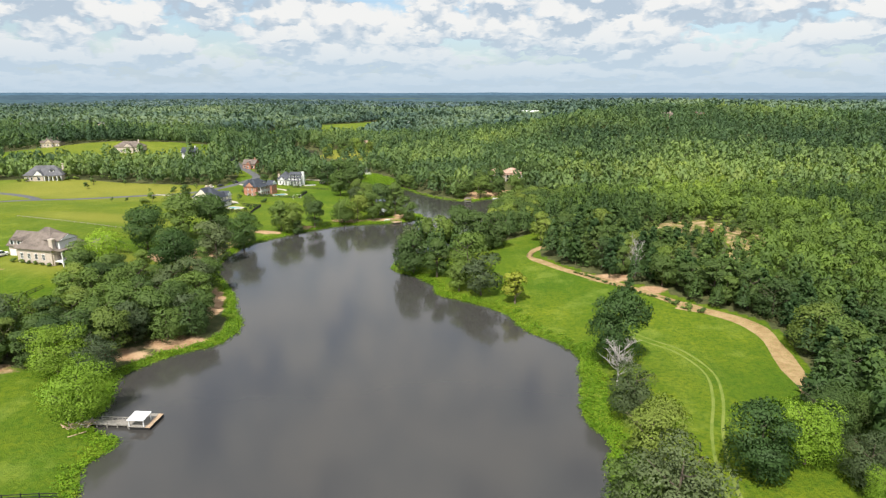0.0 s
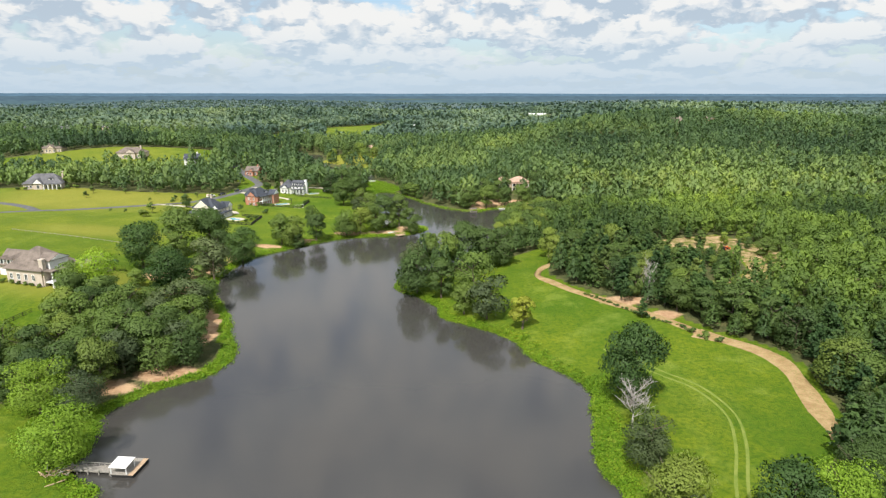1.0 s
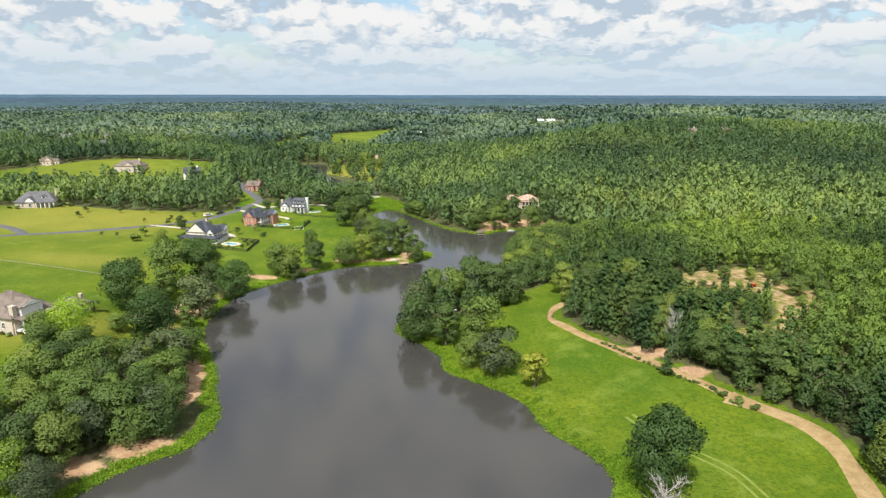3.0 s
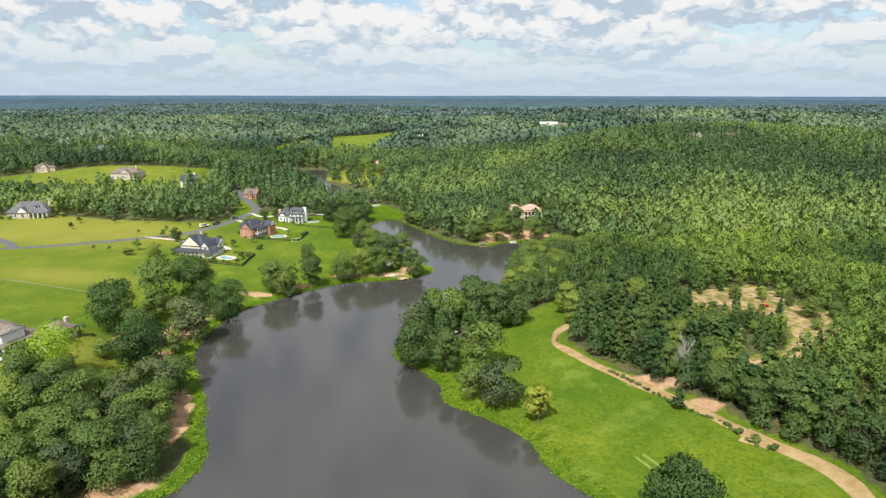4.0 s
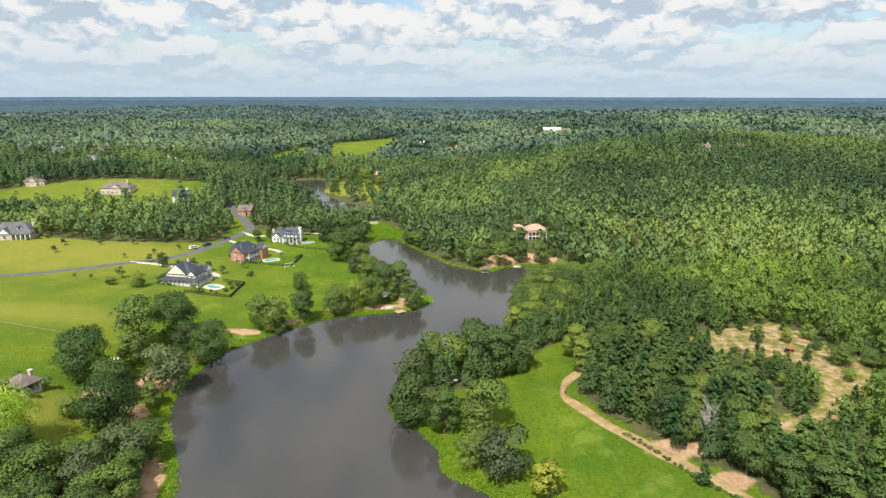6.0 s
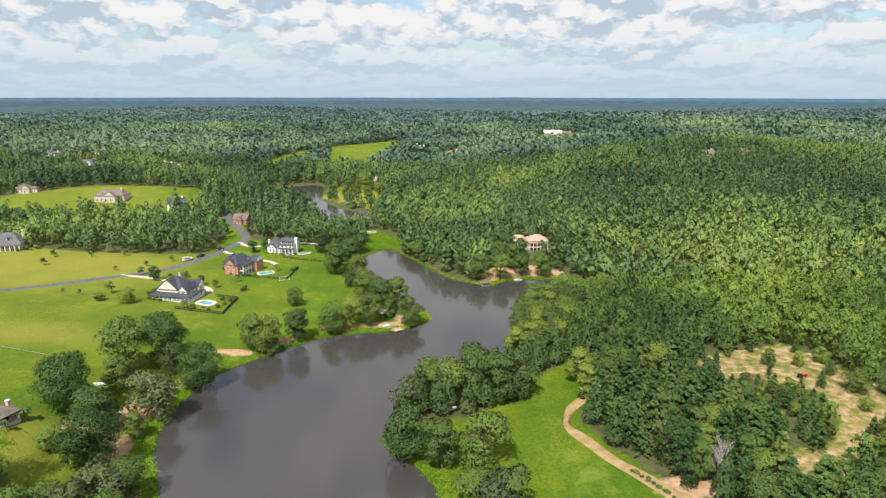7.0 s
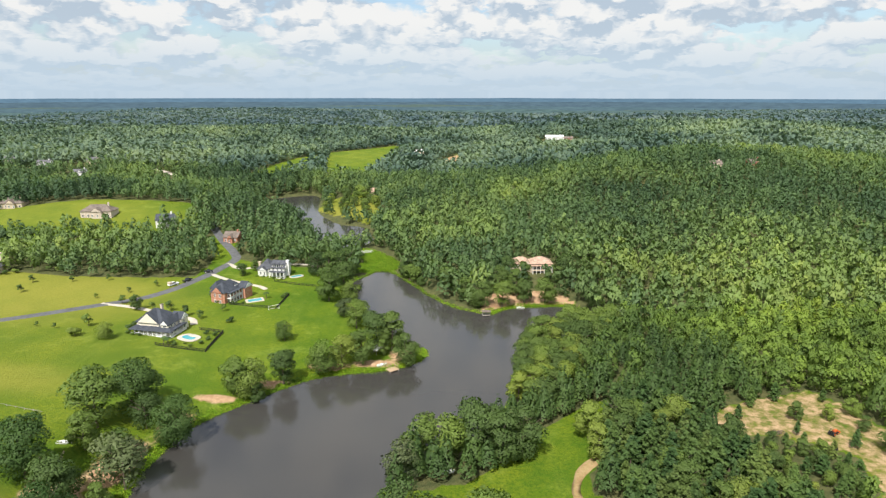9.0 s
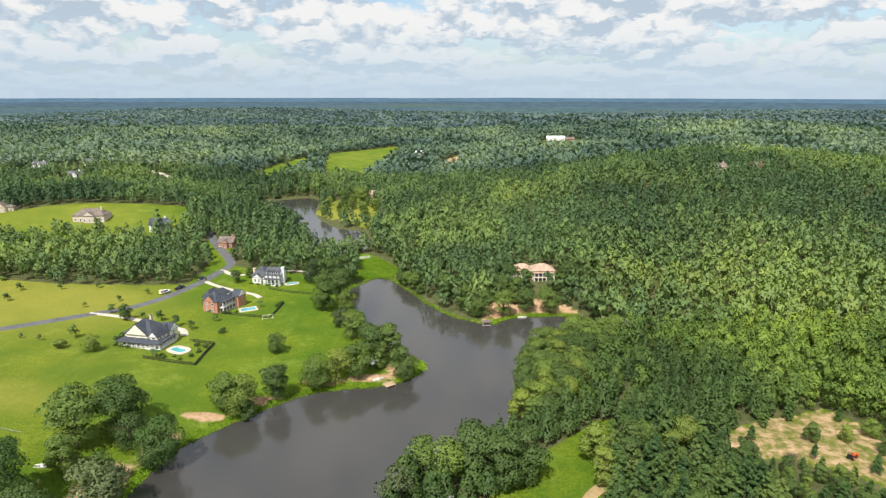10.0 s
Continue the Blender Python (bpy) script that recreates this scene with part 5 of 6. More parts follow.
def dock_two():
    ob = thing("fishing_dock", "pink-brown wooden dock with a railed walkway", "dock", -22.4, 287.8, 38, 0.0)
    for i in range(16):
        part("plank", boxes((-1.9 + 0.24 * i, -1.68 + 0.24 * i, -1.6, 1.6, 0.55, 0.62)), WOOD_DECK, ob)
    for i in range(18):
        part("plank", boxes((-0.6, 0.6, 1.65 + 0.25 * i, 1.87 + 0.25 * i, 0.55, 0.61)), WOOD_DECK, ob)
    railing(ob, (-0.6, 1.6), (-0.6, 6.0), 0.6, 0.9, WOOD_DECK, 1.1)
    railing(ob, (0.6, 1.6), (0.6, 6.0), 0.6, 0.9, WOOD_DECK, 1.1)
    railing(ob, (1.9, -1.5), (1.9, 1.5), 0.6, 0.9, WOOD_DECK, 1.1)
    for x, y in ((-1.8, -1.5), (1.8, -1.5), (-1.8, 1.5), (1.8, 1.5), (-0.5, 4.5), (0.5, 4.5)):
        part("pile", boxes((x - .1, x + .1, y - .1, y + .1, -1.8, 0.55)), GREY_WOOD, ob)


def dock_three():
    ob = thing("small_dock", "small dark wooden dock with a low roof off the beach", "dock", 14.2, 346.4, 8, 0.0)
    part("deck", boxes((-1.8, 1.8, -1.4, 1.4, 0.4, 0.58), (-0.6, 0.6, 1.4, 5.0, 0.4, 0.55)), GREY_WOOD, ob)
    for x, y in ((-1.6, -1.2), (1.6, -1.2), (-1.6, 1.2), (1.6, 1.2)):
        part("post", boxes((x - .08, x + .08, y - .08, y + .08, -1.6, 2.2)), GREY_WOOD, ob)
    part("roof", roof(-1.7, 1.7, -1.3, 1.3, 2.2, 0.6, "hip", 0.3, 0.1), BROWN_ROOF, ob)


def shed():
    ob = thing("lake_shed", "small open shelter with a pale gable roof under the trees", "shed", -29.9, 300.0, 62)
    part("roof", roof(-1.8, 1.8, -1.4, 1.4, 2.1, 1.5, "gx", 0.35, 0.1), TIN, ob)
    for x, y in ((-1.6, -1.2), (1.6, -1.2), (-1.6, 1.2), (1.6, 1.2)):
        part("post", boxes((x - .08, x + .08, y - .08, y + .08, -0.3, 2.1)), GREY_WOOD, ob)
    part("back_wall", boxes((-1.6, 1.6, 1.1, 1.2, -0.3, 2.1)), GREY_WOOD, ob)


def gazebo():
    z = land1(-115, 201)
    ob = thing("garden_pavilion", "square pavilion with brown hipped roof, white columns and brick chimney", "pavilion", -115.3, 200.8, -18, z)
    part("floor", boxes((-3.2, 3.2, -2.8, 2.8, -0.8, 0.15)), CONCRETE, ob)
    part("roof", roof(-3.1, 3.1, -2.7, 2.7, 2.7, 2.2, "hip", 0.6), BROWN_ROOF, ob)
    for x, y in ((-2.9, -2.5), (2.9, -2.5), (-2.9, 2.5), (2.9, 2.5), (0, -2.5)):
        part("column", boxes((x - .2, x + .2, y - .2, y + .2, 0.15, 2.5)), PAINT, ob)
    part("chimney", boxes((-0.5, 0.5, 2.1, 2.9, 0.15, 4.9), (-0.6, 0.6, 2.0, 3.0, 4.6, 5.0)), PALE_BRICK, ob)
    part("bench", boxes((-1.5, 1.5, 0.3, 0.9, 0.15, 0.6), (-1.5, 1.5, 0.85, 1.0, 0.6, 1.05)), RUBBER, ob)


def palm_first():
    ob = new("palm_tree")
    v, f = [], []
    limb(v, f, [(0, 0, -0.4), (0.05, 0, 1.2), (0.12, 0.03, 2.4), (0.15, 0.05, 3.4)], 0.17, 0.12)
    link_mesh("trunk", v, f, BARK, ob, True)
    rs = np.random.RandomState(55)
    V, F = [], []
    for k in range(22):
        a, up = rs.rand() * 6.283, rs.uniform(0.0, 1.0)
        d, s = np.array([math.cos(a), math.sin(a)]), np.array([-math.sin(a), math.cos(a)])
        b = len(V)
        for i in range(5):
            t = i / 4
            c = np.array([0.15, 0.05]) + d * 1.5 * t
            z = 3.4 + up * 0.9 * t - 1.1 * t * t
            w = 0.28 * math.sin(math.pi * (0.12 + 0.85 * t))
            V += [(*(c + s * w), z - 0.1), (*c, z + 0.04), (*(c - s * w), z - 0.1)]
        for i in range(4):
            for j in (0, 1):
                q = b + i * 3 + j
                F.append((q, q + 1, q + 4, q + 3))
    link_mesh("crown", V, F, NEEDLE, ob)
    return tagged(ob, "short palm with a round head of fronds", "palm", "palms round the pavilion")


dock_one()
dock_two()
dock_three()
shed()
gazebo()
first = palm_first()
PALMS = [(-119.0, 198.2, 1.0), (-110.8, 203.0, 1.1), (-119.6, 204.6, 0.95), (-111.2, 197.2, 0.9), (-110.5, 298.6, 1.0), (-112.8, 299.8, 0.9), (-91.5, 360, 0.9)]
for i, (x, y, s) in enumerate(PALMS):
    m = pose(x, y, land1(x, y), 0, 0, 70 * i) @ Matrix.Diagonal((s, s, s, 1))
    if i:
        copy_thing(first, m)
    else:
        first.matrix_basis = m


def vehicle(name, label, x, y, turn, paint, length=5.4, box_back=False, z=None):
    """A pickup or car: shaped body, glazed cab, wheels with rims, lamps."""
    ob = thing(name, label, "car", x, y, turn, (land1(x, y) + 0.16) if z is None else z)
    k, w = length / 2, 0.95
    bm = bmesh.new()
    box(bm, -k, k, -w, w, 0.42, 1.05)
    bmesh.ops.bevel(bm, geom=list(bm.edges), offset=0.12, segments=2, affect='EDGES')
    part("body", bm, paint, ob)
    bm = bmesh.new()
    lo = [(-0.35 * k, -w + .08), (0.55 * k, -w + .08), (0.55 * k, w - .08), (-0.35 * k, w - .08)]
    hi = [(-0.25 * k, -w + .22), (0.25 * k, -w + .22), (0.25 * k, w - .22), (-0.25 * k, w - .22)]
    a = [bm.verts.new((*p, 1.03)) for p in lo] + [bm.verts.new((*p, 1.72)) for p in hi]
    for f in ((0, 3, 2, 1), (4, 5, 6, 7), (0, 1, 5, 4), (1, 2, 6, 5), (2, 3, 7, 6), (3, 0, 4, 7)):
        bm.faces.new([a[i] for i in f])
    cab = part("cab", bm, GLASS, ob)
    part("cab_roof", boxes((-0.27 * k, 0.27 * k, -w + .2, w - .2, 1.71, 1.78)), paint, cab)
    if box_back:
        part("load_box", boxes((-k + .1, -0.37 * k, -w + .05, w - .05, 1.0, 2.1)), TAN_WALL, ob)
    for x_ in (-0.62 * k, 0.62 * k):
        for s in (-1, 1):
            bm = bmesh.new()
            bmesh.ops.create_cone(bm, cap_ends=True, segments=18, radius1=0.38, radius2=0.38, depth=0.26, matrix=Matrix.Translation((x_, s * (w - .1), 0.38)) @ Matrix.Rotation(radians(90), 4, 'X'))
            wh = part("wheel", bm, RUBBER, ob)
            bm = bmesh.new()
            bmesh.ops.create_cone(bm, cap_ends=True, segments=14, radius1=0.22, radius2=0.2, depth=0.05, matrix=Matrix.Translation((x_, s * (w + .04), 0.38)) @ Matrix.Rotation(radians(90), 4, 'X'))
            part("rim", bm, TIN, wh)
    for s in (-1, 1):
        part("headlight", boxes((k - .02, k + .03, s * 0.7 - .18, s * 0.7 + .18, 0.72, 0.9)), TIN, ob)
    return ob


BLACK_PAINT = plain("black_paint", (0.03, 0.03, 0.035), 0.25, 0, 0.05, spec=0.5)
vehicle("service_truck", "white and tan service truck on the lane", -144.8, 376.6, 62, TIN, 5.6, True)
vehicle("pickup_truck", "black pickup parked on the lane", -140.6, 384.0, 66, BLACK_PAINT, 5.4)
vehicle("parked_car", "dark car parked on the pale driveway", -80.5, 407.0, 20, BLACK_PAINT, 4.6)
vehicle("parked_car", "white car parked beside the garage", -141.5, 188.8, 60, TIN, 4.6)
vehicle("parked_car", "dark car at the end of the lane", -136.5, 401.0, 15, BLACK_PAINT, 4.6)


def goal():
    ob = thing("football_goal", "white football goal frame on the lawn", "goal", -83.2, 344.8, 30)
    part("frame", boxes((-2.4, -2.3, 0, .1, 0, 2.0), (2.3, 2.4, 0, .1, 0, 2.0), (-2.4, 2.4, 0, .1, 1.95, 2.05), (-2.4, -2.3, 0, 1.4, 0, .1), (2.3, 2.4, 0, 1.4, 0, .1), (-2.4, 2.4, 1.3, 1.4, 0, .1)), PAINT, ob)


def boat(x, y, z, turn, label):
    ob = thing("rowing_boat", label, "boat", x, y, turn, z)
    bm = bmesh.new()
    n, V = 9, []
    for i in range(n):
        t = i / (n - 1)
        w = 0.75 * math.sin(math.pi * (0.18 + 0.80 * t)) ** 0.6
        x_ = -2.0 + 4.0 * t
        V.append([bm.verts.new(p) for p in ((x_, -w, 0.55), (x_, -w * 0.75, 0.0), (x_, w * 0.75, 0.0), (x_, w, 0.55), (x_, w * 0.9, 0.55), (x_, w * 0.65, 0.12), (x_, -w * 0.65, 0.12), (x_, -w * 0.9, 0.55))])
    for a, b in zip(V[:-1], V[1:]):
        for j in range(8):
            bm.faces.new((a[j], a[(j + 1) % 8], b[(j + 1) % 8], b[j]))
    bm.faces.new(V[0]), bm.faces.new(V[-1][::-1])
    part("hull", bm, TIN, ob)
    for x_ in (-1.0, 0.3):
        part("seat", boxes((x_, x_ + 0.3, -0.6, 0.6, 0.36, 0.42)), GREY_WOOD, ob)


def woodpile():
    ob = thing("brush_pile", "heap of pale sawn timber and branches", "woodpile", -67.6, 102.0, 10)
    r = random.Random(9)
    for i in range(46):
        v, f = [], []
        a = Vector((r.uniform(-2.2, 2.2), r.uniform(-1.0, 1.0), r.uniform(0.05, 0.7)))
        an = r.uniform(-0.7, 0.7) + (1.2 if i % 3 == 0 else 0)
        d = Vector((math.cos(an), math.sin(an), r.uniform(-0.2, 0.25))) * r.uniform(0.5, 1.4)
        t = r.uniform(0.04, 0.1)
        limb(v, f, [tuple(a - d), tuple(a), tuple(a + d)], t, t * 0.8, 5)
        link_mesh("log", v, f, WOOD_DECK if i % 3 else BARK_PALE, ob)
    bm = thing("timber_plank", "long pale plank lying in the grass", "plank", -66.4, 98.6, 42)
    part("board", boxes((-1.9, 1.9, -0.12, 0.12, 0.02, 0.12)), WOOD_DECK, bm)


def bridge():
    ob = thing("foot_bridge", "small pale footbridge over the inlet's end", "bridge", -56.5, 448.5, 25, land1(-56.5, 448.5))
    part("deck", boxes((-4, 4, -0.9, 0.9, 0.3, 0.5)), GREY_WOOD, ob)
    railing(ob, (-4, -0.85), (4, -0.85), 0.5, 0.9, PAINT, 1.2)
    railing(ob, (-4, 0.85), (4, 0.85), 0.5, 0.9, PAINT, 1.2)


def tractor(x, y, turn, orange, label):
    """A small open tractor with a front loader."""
    ob = thing("tractor", label, "tractor", x, y, turn)
    bm = bmesh.new()
    box(bm, 0.0, 1.6, -0.35, 0.35, 0.6, 1.25)
    bmesh.ops.bevel(bm, geom=list(bm.edges), offset=0.08, segments=2, affect='EDGES')
    part("bonnet", bm, orange, ob)
    part("chassis", boxes((-1.2, 1.6, -0.25, 0.25, 0.4, 0.65)), RUBBER, ob)
    part("seat", boxes((-0.9, -0.4, -0.25, 0.25, 0.9, 1.0), (-1.0, -0.88, -0.25, 0.25, 0.95, 1.45)), RUBBER, ob)
    part("roll_bar", boxes((-1.1, -1.02, -0.5, -0.42, 0.6, 2.2), (-1.1, -1.02, 0.42, 0.5, 0.6, 2.2), (-1.1, -1.02, -0.5, 0.5, 2.12, 2.2)), RUBBER, ob)
    part("bucket", boxes((2.3, 2.36, -0.7, 0.7, 0.15, 0.75), (2.3, 2.9, -0.7, 0.7, 0.12, 0.2), (1.0, 2.3, -0.5, -0.42, 0.5, 0.6), (1.0, 2.3, 0.42, 0.5, 0.5, 0.6)), orange, ob)
    for u, r in ((-0.8, 0.65), (1.2, 0.42)):
        for s in (-1, 1):
            bm = bmesh.new()
            bmesh.ops.create_cone(bm, cap_ends=True, segments=18, radius1=r, radius2=r, depth=0.35, matrix=Matrix.Translation((u, s * 0.62, r)) @ Matrix.Rotation(radians(90), 4, 'X'))
            wh = part("wheel", bm, RUBBER, ob)
            bm = bmesh.new()
            bmesh.ops.create_cone(bm, cap_ends=True, segments=14, radius1=r * 0.5, radius2=r * 0.45, depth=0.05, matrix=Matrix.Translation((u, s * 0.82, r)) @ Matrix.Rotation(radians(90), 4, 'X'))
            part("rim", bm, orange, wh)


def brush_heap():
    ob = thing("brush_heap", "reddish heap of cleared brush and soil", "brush pile", 91.5, 237.5)
    r = random.Random(19)
    for i in range(40):
        v, f = [], []
        a = Vector((r.gauss(0, 1.2), r.gauss(0, 0.9), r.uniform(0.05, 0.9)))
        an = r.uniform(0, 6.28)
        d = Vector((math.cos(an), math.sin(an), r.uniform(-0.3, 0.4))) * r.uniform(0.5, 1.3)
        limb(v, f, [tuple(a - d), tuple(a), tuple(a + d)], 0.07, 0.04, 5)
        link_mesh("branch", v, f, BARK if i % 3 else DIRT, ob)


tractor(106.5, 237.5, 35, plain("orange_paint", (0.62, 0.13, 0.03), 0.45), "small orange tractor standing in the sandy clearing")
tractor(101.5, 229.5, 150, plain("dark_machine_paint", (0.05, 0.045, 0.045), 0.4), "small dark loader standing in the sandy clearing")
brush_heap()
goal()
boat(-0.6, 224.5, land1(-0.6, 224.5), 15, "pale rowing boat drawn up under the trees")
boat(-107.4, 230.0, land1(-107.4, 230.0), 10, "white boat lying in the grass")
boat(-26.5, 290.6, land1(-26.5, 290.6), 35, "white boat drawn up on the sandy bank")
boat(31.0, 357.0, land1(31, 357.0), 5, "white boat drawn up on the beach")
woodpile()
bridge()

# shrubs round the houses: x, y, height
SHRUBS = [(-131.5, 308.5, 1.8), (-129, 307.4, 1.6), (-126, 306.6, 1.5), (-133, 312, 2.6), (-133.5, 316, 2.8), (-109, 299.5, 2.2), (-102, 299, 1.6), (-99, 302, 2.0), (-98, 306, 1.8), (-97, 311, 2.2), (-101, 312, 2.0), (-105, 301, 1.5), (-112, 352.0, 1.6),
          (-105, 351, 1.8), (-103, 350.6, 1.6), (-115, 356, 2.2), (-118, 360, 2.6), (-100, 352, 1.4), (-84, 362, 2.2), (-83.5, 365, 2.4), (-108, 395.5, 1.4), (-104, 394.6, 1.4), (-98, 393, 1.6), (-93, 392, 1.8)]
for x, y, h in SHRUBS:
    plant("bush", x, y, h * 0.7, 1.0, "low rounded shrub in a planting bed", "shrubs round the houses")
SHRUBS_2 = [(-130, 181.6, 1.3), (-127.5, 180.9, 1.1), (-125, 180.2, 1.2), (-122.5, 179.5, 1.1), (-120, 178.8, 1.2), (-133, 182.5, 1.6), (-257, 369, 2.0), (-252, 368.5, 2.4), (-234, 372.5, 1.8), (-231, 376, 2.6), (-228, 379, 2.6), (67, 158, 1.8), (69.5, 155, 1.6), (65, 161.5, 1.6)]
for x, y, h in SHRUBS_2:
    plant("bush", x, y, h * 0.8, 1.0, "low rounded shrub in a planting bed", "shrubs round the houses")

HEDGE = [(43.1, 192.7), (46.8, 187.9), (49.6, 183.3), (53.1, 177.8), (54.9, 173.8), (59.3, 169.0), (63.3, 166.2), (64.5, 161.2), (67.3, 155.1)]
for (ax, ay), (bx, by) in zip(HEDGE[:-1], HEDGE[1:]):
    for k in range(4):
        t = (k + rnd.uniform(0.0, 0.7)) / 4
        plant("bush", ax + (bx - ax) * t, ay + (by - ay) * t, rnd.uniform(0.45, 0.95), 1.1, "low scrubby shrub between meadow and dirt track", "scrub along the dirt track")


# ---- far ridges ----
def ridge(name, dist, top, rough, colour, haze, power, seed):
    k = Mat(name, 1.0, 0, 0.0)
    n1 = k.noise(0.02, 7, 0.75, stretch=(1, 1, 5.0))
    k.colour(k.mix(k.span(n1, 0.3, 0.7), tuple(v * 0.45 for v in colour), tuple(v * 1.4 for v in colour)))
    # emission stands in for the blue air before the ridge
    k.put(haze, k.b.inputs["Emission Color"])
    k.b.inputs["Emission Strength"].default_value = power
    ang = np.linspace(radians(-62), radians(62), 700)
    tops = np.array([top + rough * (noise.noise(Vector((a * 6, seed, 0))) + 0.5 * noise.noise(Vector((a * 19, seed, 2)))) + rough * 0.10 * noise.noise(Vector((a * 160, seed, 1))) for a in ang])
    rows = []
    for d, s in ((-260, -60), (-120, 0.45), (-40, 0.85), (0, 1.0), (30, 0.9)):
        r = dist + d
        rows.append(np.column_stack([np.sin(ang) * r, np.cos(ang) * r, tops * s if s > 0 else np.full(len(ang), s)]))
    V = np.concatenate(rows)
    n = len(ang)
    i = (np.arange(4)[:, None] * n + np.arange(n - 1)[None]).ravel()
    tagged(link_mesh("backdrop", V, np.stack([i, i + 1, i + n + 1, i + n], 1), k.m, smooth_shade=True), "wooded ridge at the horizon, glowing with painted blue haze", "horizon", kind="structure")


# base colours turn bluer and the haze glow grows with distance
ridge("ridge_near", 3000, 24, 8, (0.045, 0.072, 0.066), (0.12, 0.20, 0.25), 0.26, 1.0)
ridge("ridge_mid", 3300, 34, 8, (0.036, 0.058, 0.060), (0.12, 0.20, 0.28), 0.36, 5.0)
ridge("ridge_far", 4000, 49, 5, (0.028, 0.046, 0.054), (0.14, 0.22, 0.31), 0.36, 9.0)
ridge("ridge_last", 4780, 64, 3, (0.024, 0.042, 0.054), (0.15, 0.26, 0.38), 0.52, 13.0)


# ---- woods ----
def woods_template(seed, n, size):
    rs = np.random.RandomState(seed)
    L = lobes(rs, 9, 1.0, 2.6, 0.2)
    pick = rs.randint(len(L), size=n)
    d = unit(rs, n)
    d[:, 2] = np.where(rs.rand(n) < 0.8, np.abs(d[:, 2]), d[:, 2])
    at = L[pick, :3] + d * L[pick, 3:4] * (0.75 + 0.35 * rs.rand(n, 1))
    nm = d + unit(rs, n) * 0.6
    nm /= np.linalg.norm(nm, axis=1, keepdims=True)
    out = at - np.array([0, 0, 1.2])
    out /= np.linalg.norm(out, axis=1, keepdims=True)
    return cards(rs, at, nm, size, soft=d * 0.35 + out * 0.65 + np.array([0, 0, 0.06]), jitter=0.09)


def pine_template(seed, n, size):
    rs = np.random.RandomState(seed)
    t = np.sqrt(rs.rand(n))
    a = rs.rand(n) * 6.283
    r = 0.12 + 0.72 * t
    at = np.stack([np.cos(a) * r, np.sin(a) * r, 3.1 - 2.4 * t + rs.normal(size=n) * 0.06], 1)
    nm = np.stack([np.cos(a) * 0.5, np.sin(a) * 0.5, np.full(n, 0.8)], 1) + unit(rs, n) * 0.6
    nm /= np.linalg.norm(nm, axis=1, keepdims=True)
    return (*cards(rs, at, nm, size, soft=np.stack([np.cos(a) * 0.75, np.sin(a) * 0.75, np.full(n, 0.55)], 1)), "pine")


def scatter(name, spots, templates, label, material, rs, scale=(3.6, 5.2), tall=1.0, lift=0.0):
    """Many trees of a wood as one mesh, each with its own turn, size and tint."""
    V, F, T, Q, off = [], [], [], [], 0
    # pine and broadleaf belts, laid out to imitate bands of cloud shadow
    stand = np.array([noise.noise(Vector((x / 95, y / 150, 7.0))) + 0.6 * noise.noise(Vector((x / 33, y / 45, 3.0))) for x, y in spots])
    pines = sum(1 for t in templates if len(t) > 3)
    conifer = rs.rand(len(spots)) < np.clip(0.22 - stand * 1.6, 0.04, 0.85)
    kind = np.where(conifer, len(templates) - 1 - rs.randint(max(1, pines), size=len(spots)), rs.randint(len(templates) - pines, size=len(spots)))
    # tint follows the belts, so cloud-shadow bands are painted into the leaves
    tint = np.clip(0.44 + stand * 0.62 - conifer * 0.08 + (rs.rand(len(spots)) - 0.5) * 0.52, 0, 1)
    z0 = land(spots[:, 0], spots[:, 1])
    for k, (tv, tf, tn, *_) in enumerate(templates):
        sel = np.where(kind == k)[0]
        if not len(sel):
            continue
        a = rs.rand(len(sel)) * 6.283
        s = scale[0] + (scale[1] - scale[0]) * rs.rand(len(sel))
        h = s * (0.75 + 0.55 * rs.rand(len(sel))) * tall
        c, q = np.cos(a), np.sin(a)
        v = np.empty((len(sel), len(tv), 3), np.float32)
        v[:, :, 0] = (tv[:, 0][None] * c[:, None] - tv[:, 1][None] * q[:, None]) * s[:, None] + spots[sel, 0][:, None]
        v[:, :, 1] = (tv[:, 0][None] * q[:, None] + tv[:, 1][None] * c[:, None]) * s[:, None] + spots[sel, 1][:, None]
        v[:, :, 2] = tv[:, 2][None] * h[:, None] + z0[sel][:, None] + lift
        V.append(v.reshape(-1, 3))
        w = np.empty((len(sel), len(tv), 3), np.float32)
        w[:, :, 0] = tn[:, 0][None] * c[:, None] - tn[:, 1][None] * q[:, None]
        w[:, :, 1] = tn[:, 0][None] * q[:, None] + tn[:, 1][None] * c[:, None]
        w[:, :, 2] = tn[:, 2][None]
        Q.append(w.reshape(-1, 3))
        F.append((tf[None] + (np.arange(len(sel)) * len(tv))[:, None, None]).reshape(-1, 3) + off)
        T.append(np.repeat(tint[sel], len(tv)))
        off += len(sel) * len(tv)
    ob = link_mesh(name, np.concatenate(V), np.concatenate(F), material, None, False, np.concatenate(Q))
    put_attr(ob, "tint", np.concatenate(T))
    tagged(ob, label, "forest", kind="stuff")
    return ob


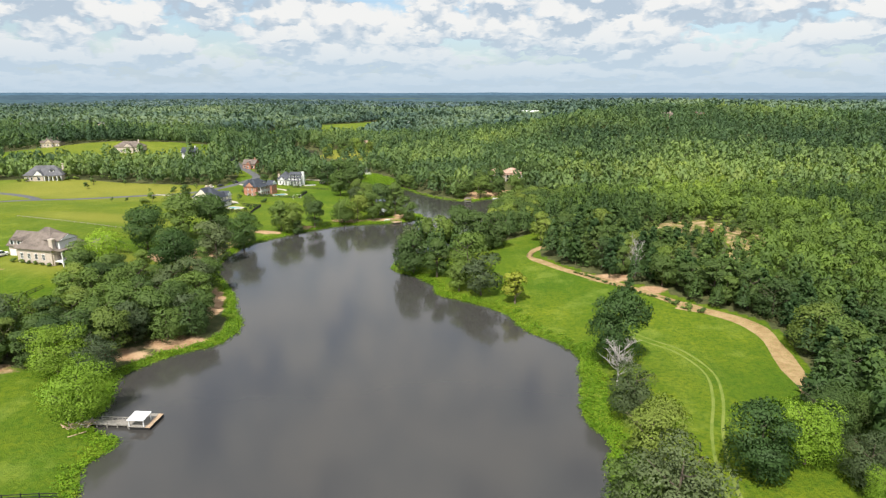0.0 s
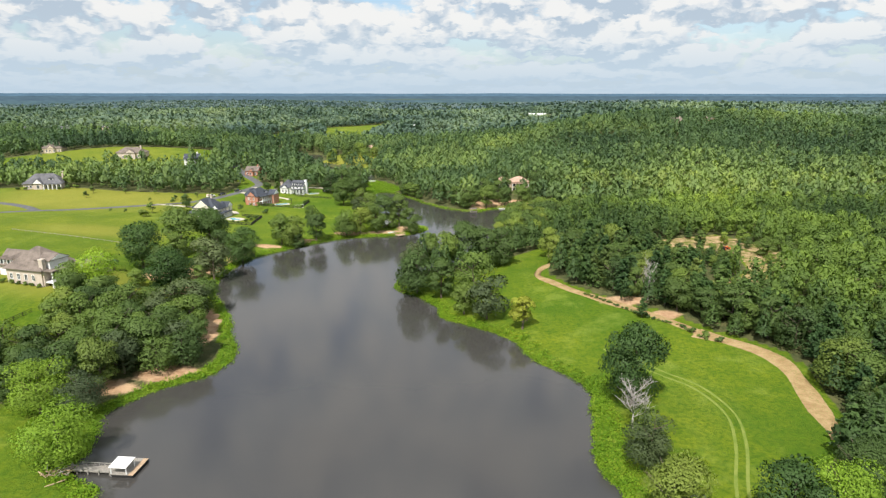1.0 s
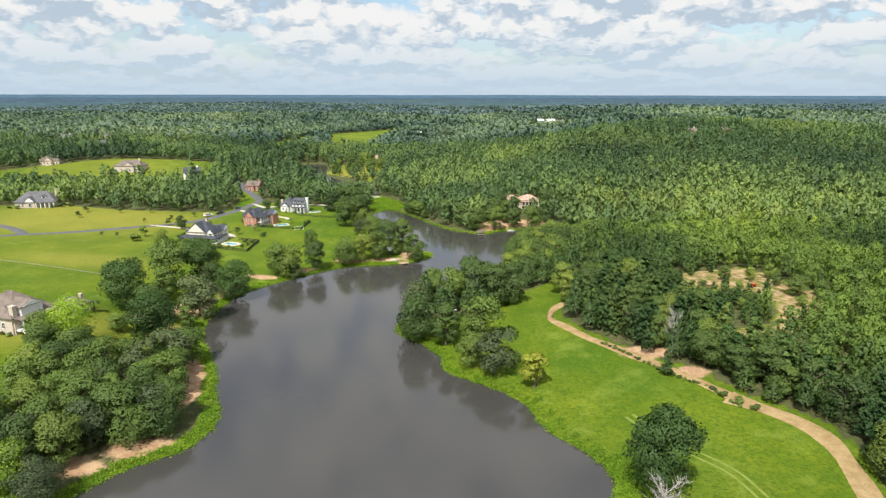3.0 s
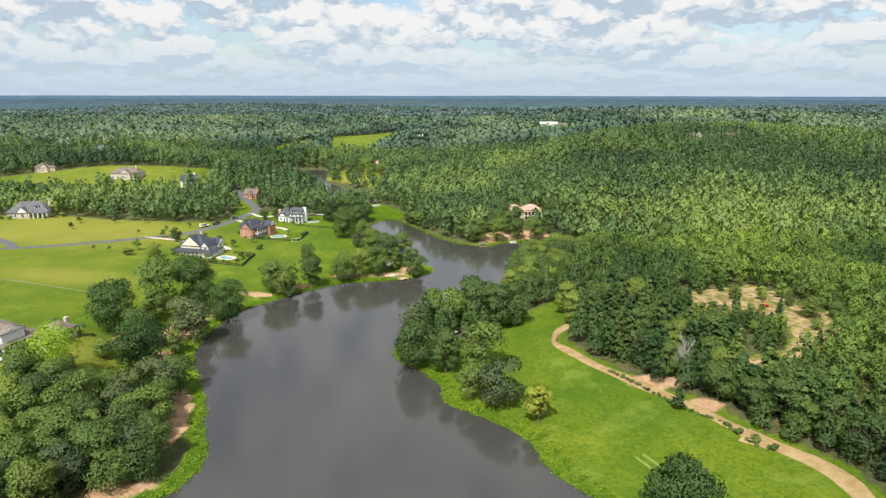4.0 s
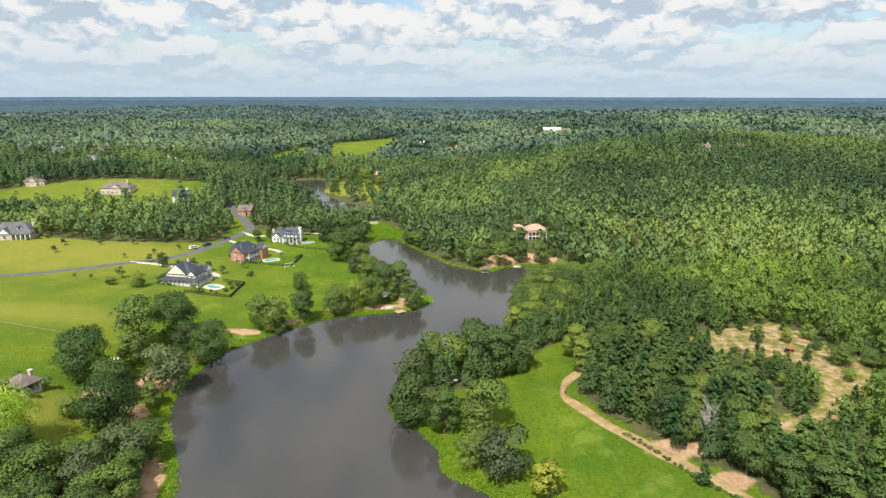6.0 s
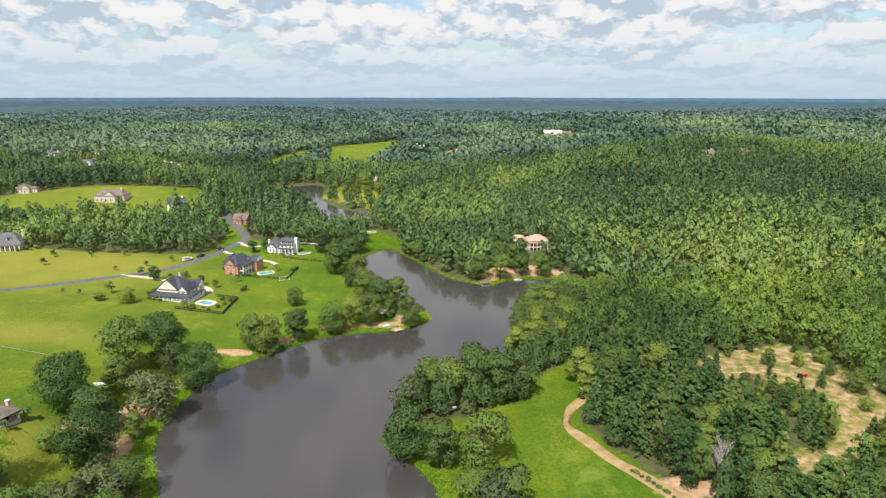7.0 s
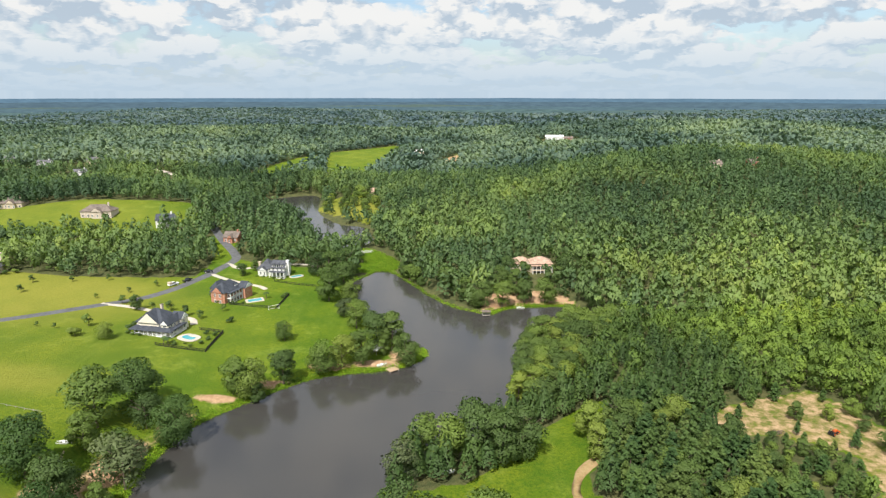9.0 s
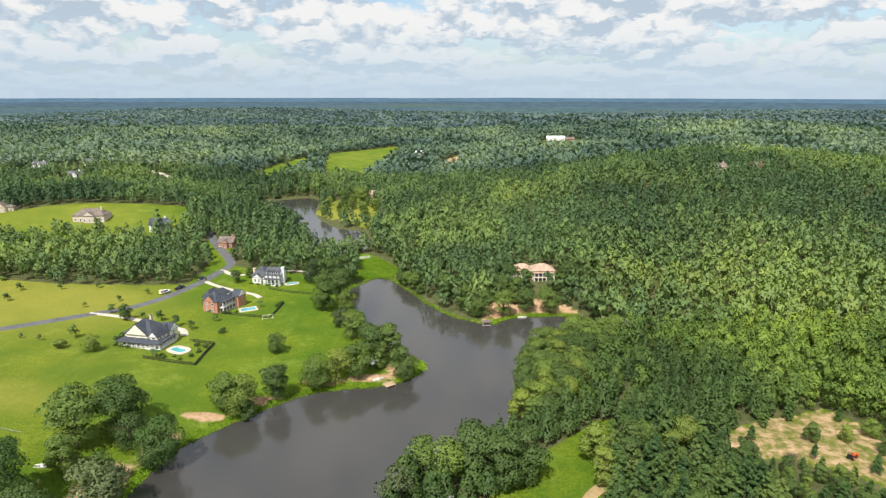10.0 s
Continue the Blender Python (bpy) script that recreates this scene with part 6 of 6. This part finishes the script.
def wood_spots(y0, y1, step, seed, wide=0.80, keep=1.0):
    """Places of trees on a jittered grid, outside the open ground and the water."""
    rs = np.random.RandomState(seed)
    half = 150 + wide * y1
    gx, gy = np.meshgrid(np.arange(-half, half, step), np.arange(y0, y1, step * 0.9))
    x, y = gx.ravel(), gy.ravel()
    x = x + rs.uniform(-0.45, 0.45, x.shape) * step
    y = y + rs.uniform(-0.45, 0.45, y.shape) * step
    ok = (np.abs(x) < 110 + wide * np.maximum(y, 0)) & (rs.rand(len(x)) < keep)
    x, y = x[ok], y[ok]
    ok = shore(x, y) > 2.4
    for poly in OPEN + [YOUNG]:
        ok &= ~inside(poly, x, y)
    for cx, cy, r in GAPS:
        ok &= np.hypot(x - cx * PLAN, y - cy * PLAN) > r * PLAN
    x, y = x[ok], y[ok]
    if y0 < 560 and SPOTS:
        s = np.array(SPOTS)
        free = np.ones(len(x), bool)
        for p, q in s:
            free &= (x - p) ** 2 + (y - q) ** 2 > 3.6 ** 2
        x, y = x[free], y[free]
    return np.stack([x, y], 1)


# small gaps in the woods: x, y, radius (plan units)
GAPS = [(-344, 605, 26), (-312, 550, 20), (-376, 592, 24), (-448, 645, 28), (180, 492, 6), (209, 500, 5), (378, 1105, 36), (128, 885, 38), (-48, 790, 24), (34, 321, 13), (-116, 363, 9), (-122, 368, 7), (30, 300, 6), (180, 500, 5), (205, 505, 5), (-330, 640, 16), (-300, 650, 14), (-250, 660, 12), (-218, 560, 10), (-205, 553, 9), (-268, 596, 12), (-250, 575, 12), (-236, 556, 10)]
rs_ = np.random.RandomState(21)
NEAR_T = [woods_template(80 + i, 400, 0.175) for i in range(5)] + [pine_template(90 + i, 330, 0.185) for i in range(2)]
MID_T = [woods_template(100 + i, 105, 0.29) for i in range(5)] + [pine_template(105 + i, 100, 0.30) for i in range(2)]
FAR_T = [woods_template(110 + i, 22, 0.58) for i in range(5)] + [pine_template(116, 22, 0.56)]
scatter("woodland", wood_spots(0, 330, 5.0, 1), NEAR_T, "dense green mixed woodland round the lake", LEAF_WOODS, rs_, (2.1, 3.5), 1.2)
scatter("hillside_woods", wood_spots(330, 760, 6.8, 2), MID_T, "dense green mixed woods on the low hills", LEAF_HILL_HAZE, rs_, (2.8, 4.4), 1.2)
scatter("distant_forest", wood_spots(760, 1500, 7.6, 3, 0.76), FAR_T, "unbroken distant forest canopy with haze painted into its green", LEAF_FAR_HAZE, rs_, (3.5, 5.2), 1.0)
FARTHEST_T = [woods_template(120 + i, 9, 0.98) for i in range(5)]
scatter("horizon_forest", wood_spots(1500, 2950, 13.5, 4, 0.74), FARTHEST_T, "forest canopy towards the horizon, greyed with painted haze", LEAF_LAST_HAZE, rs_, (5.6, 8.6), 0.65)
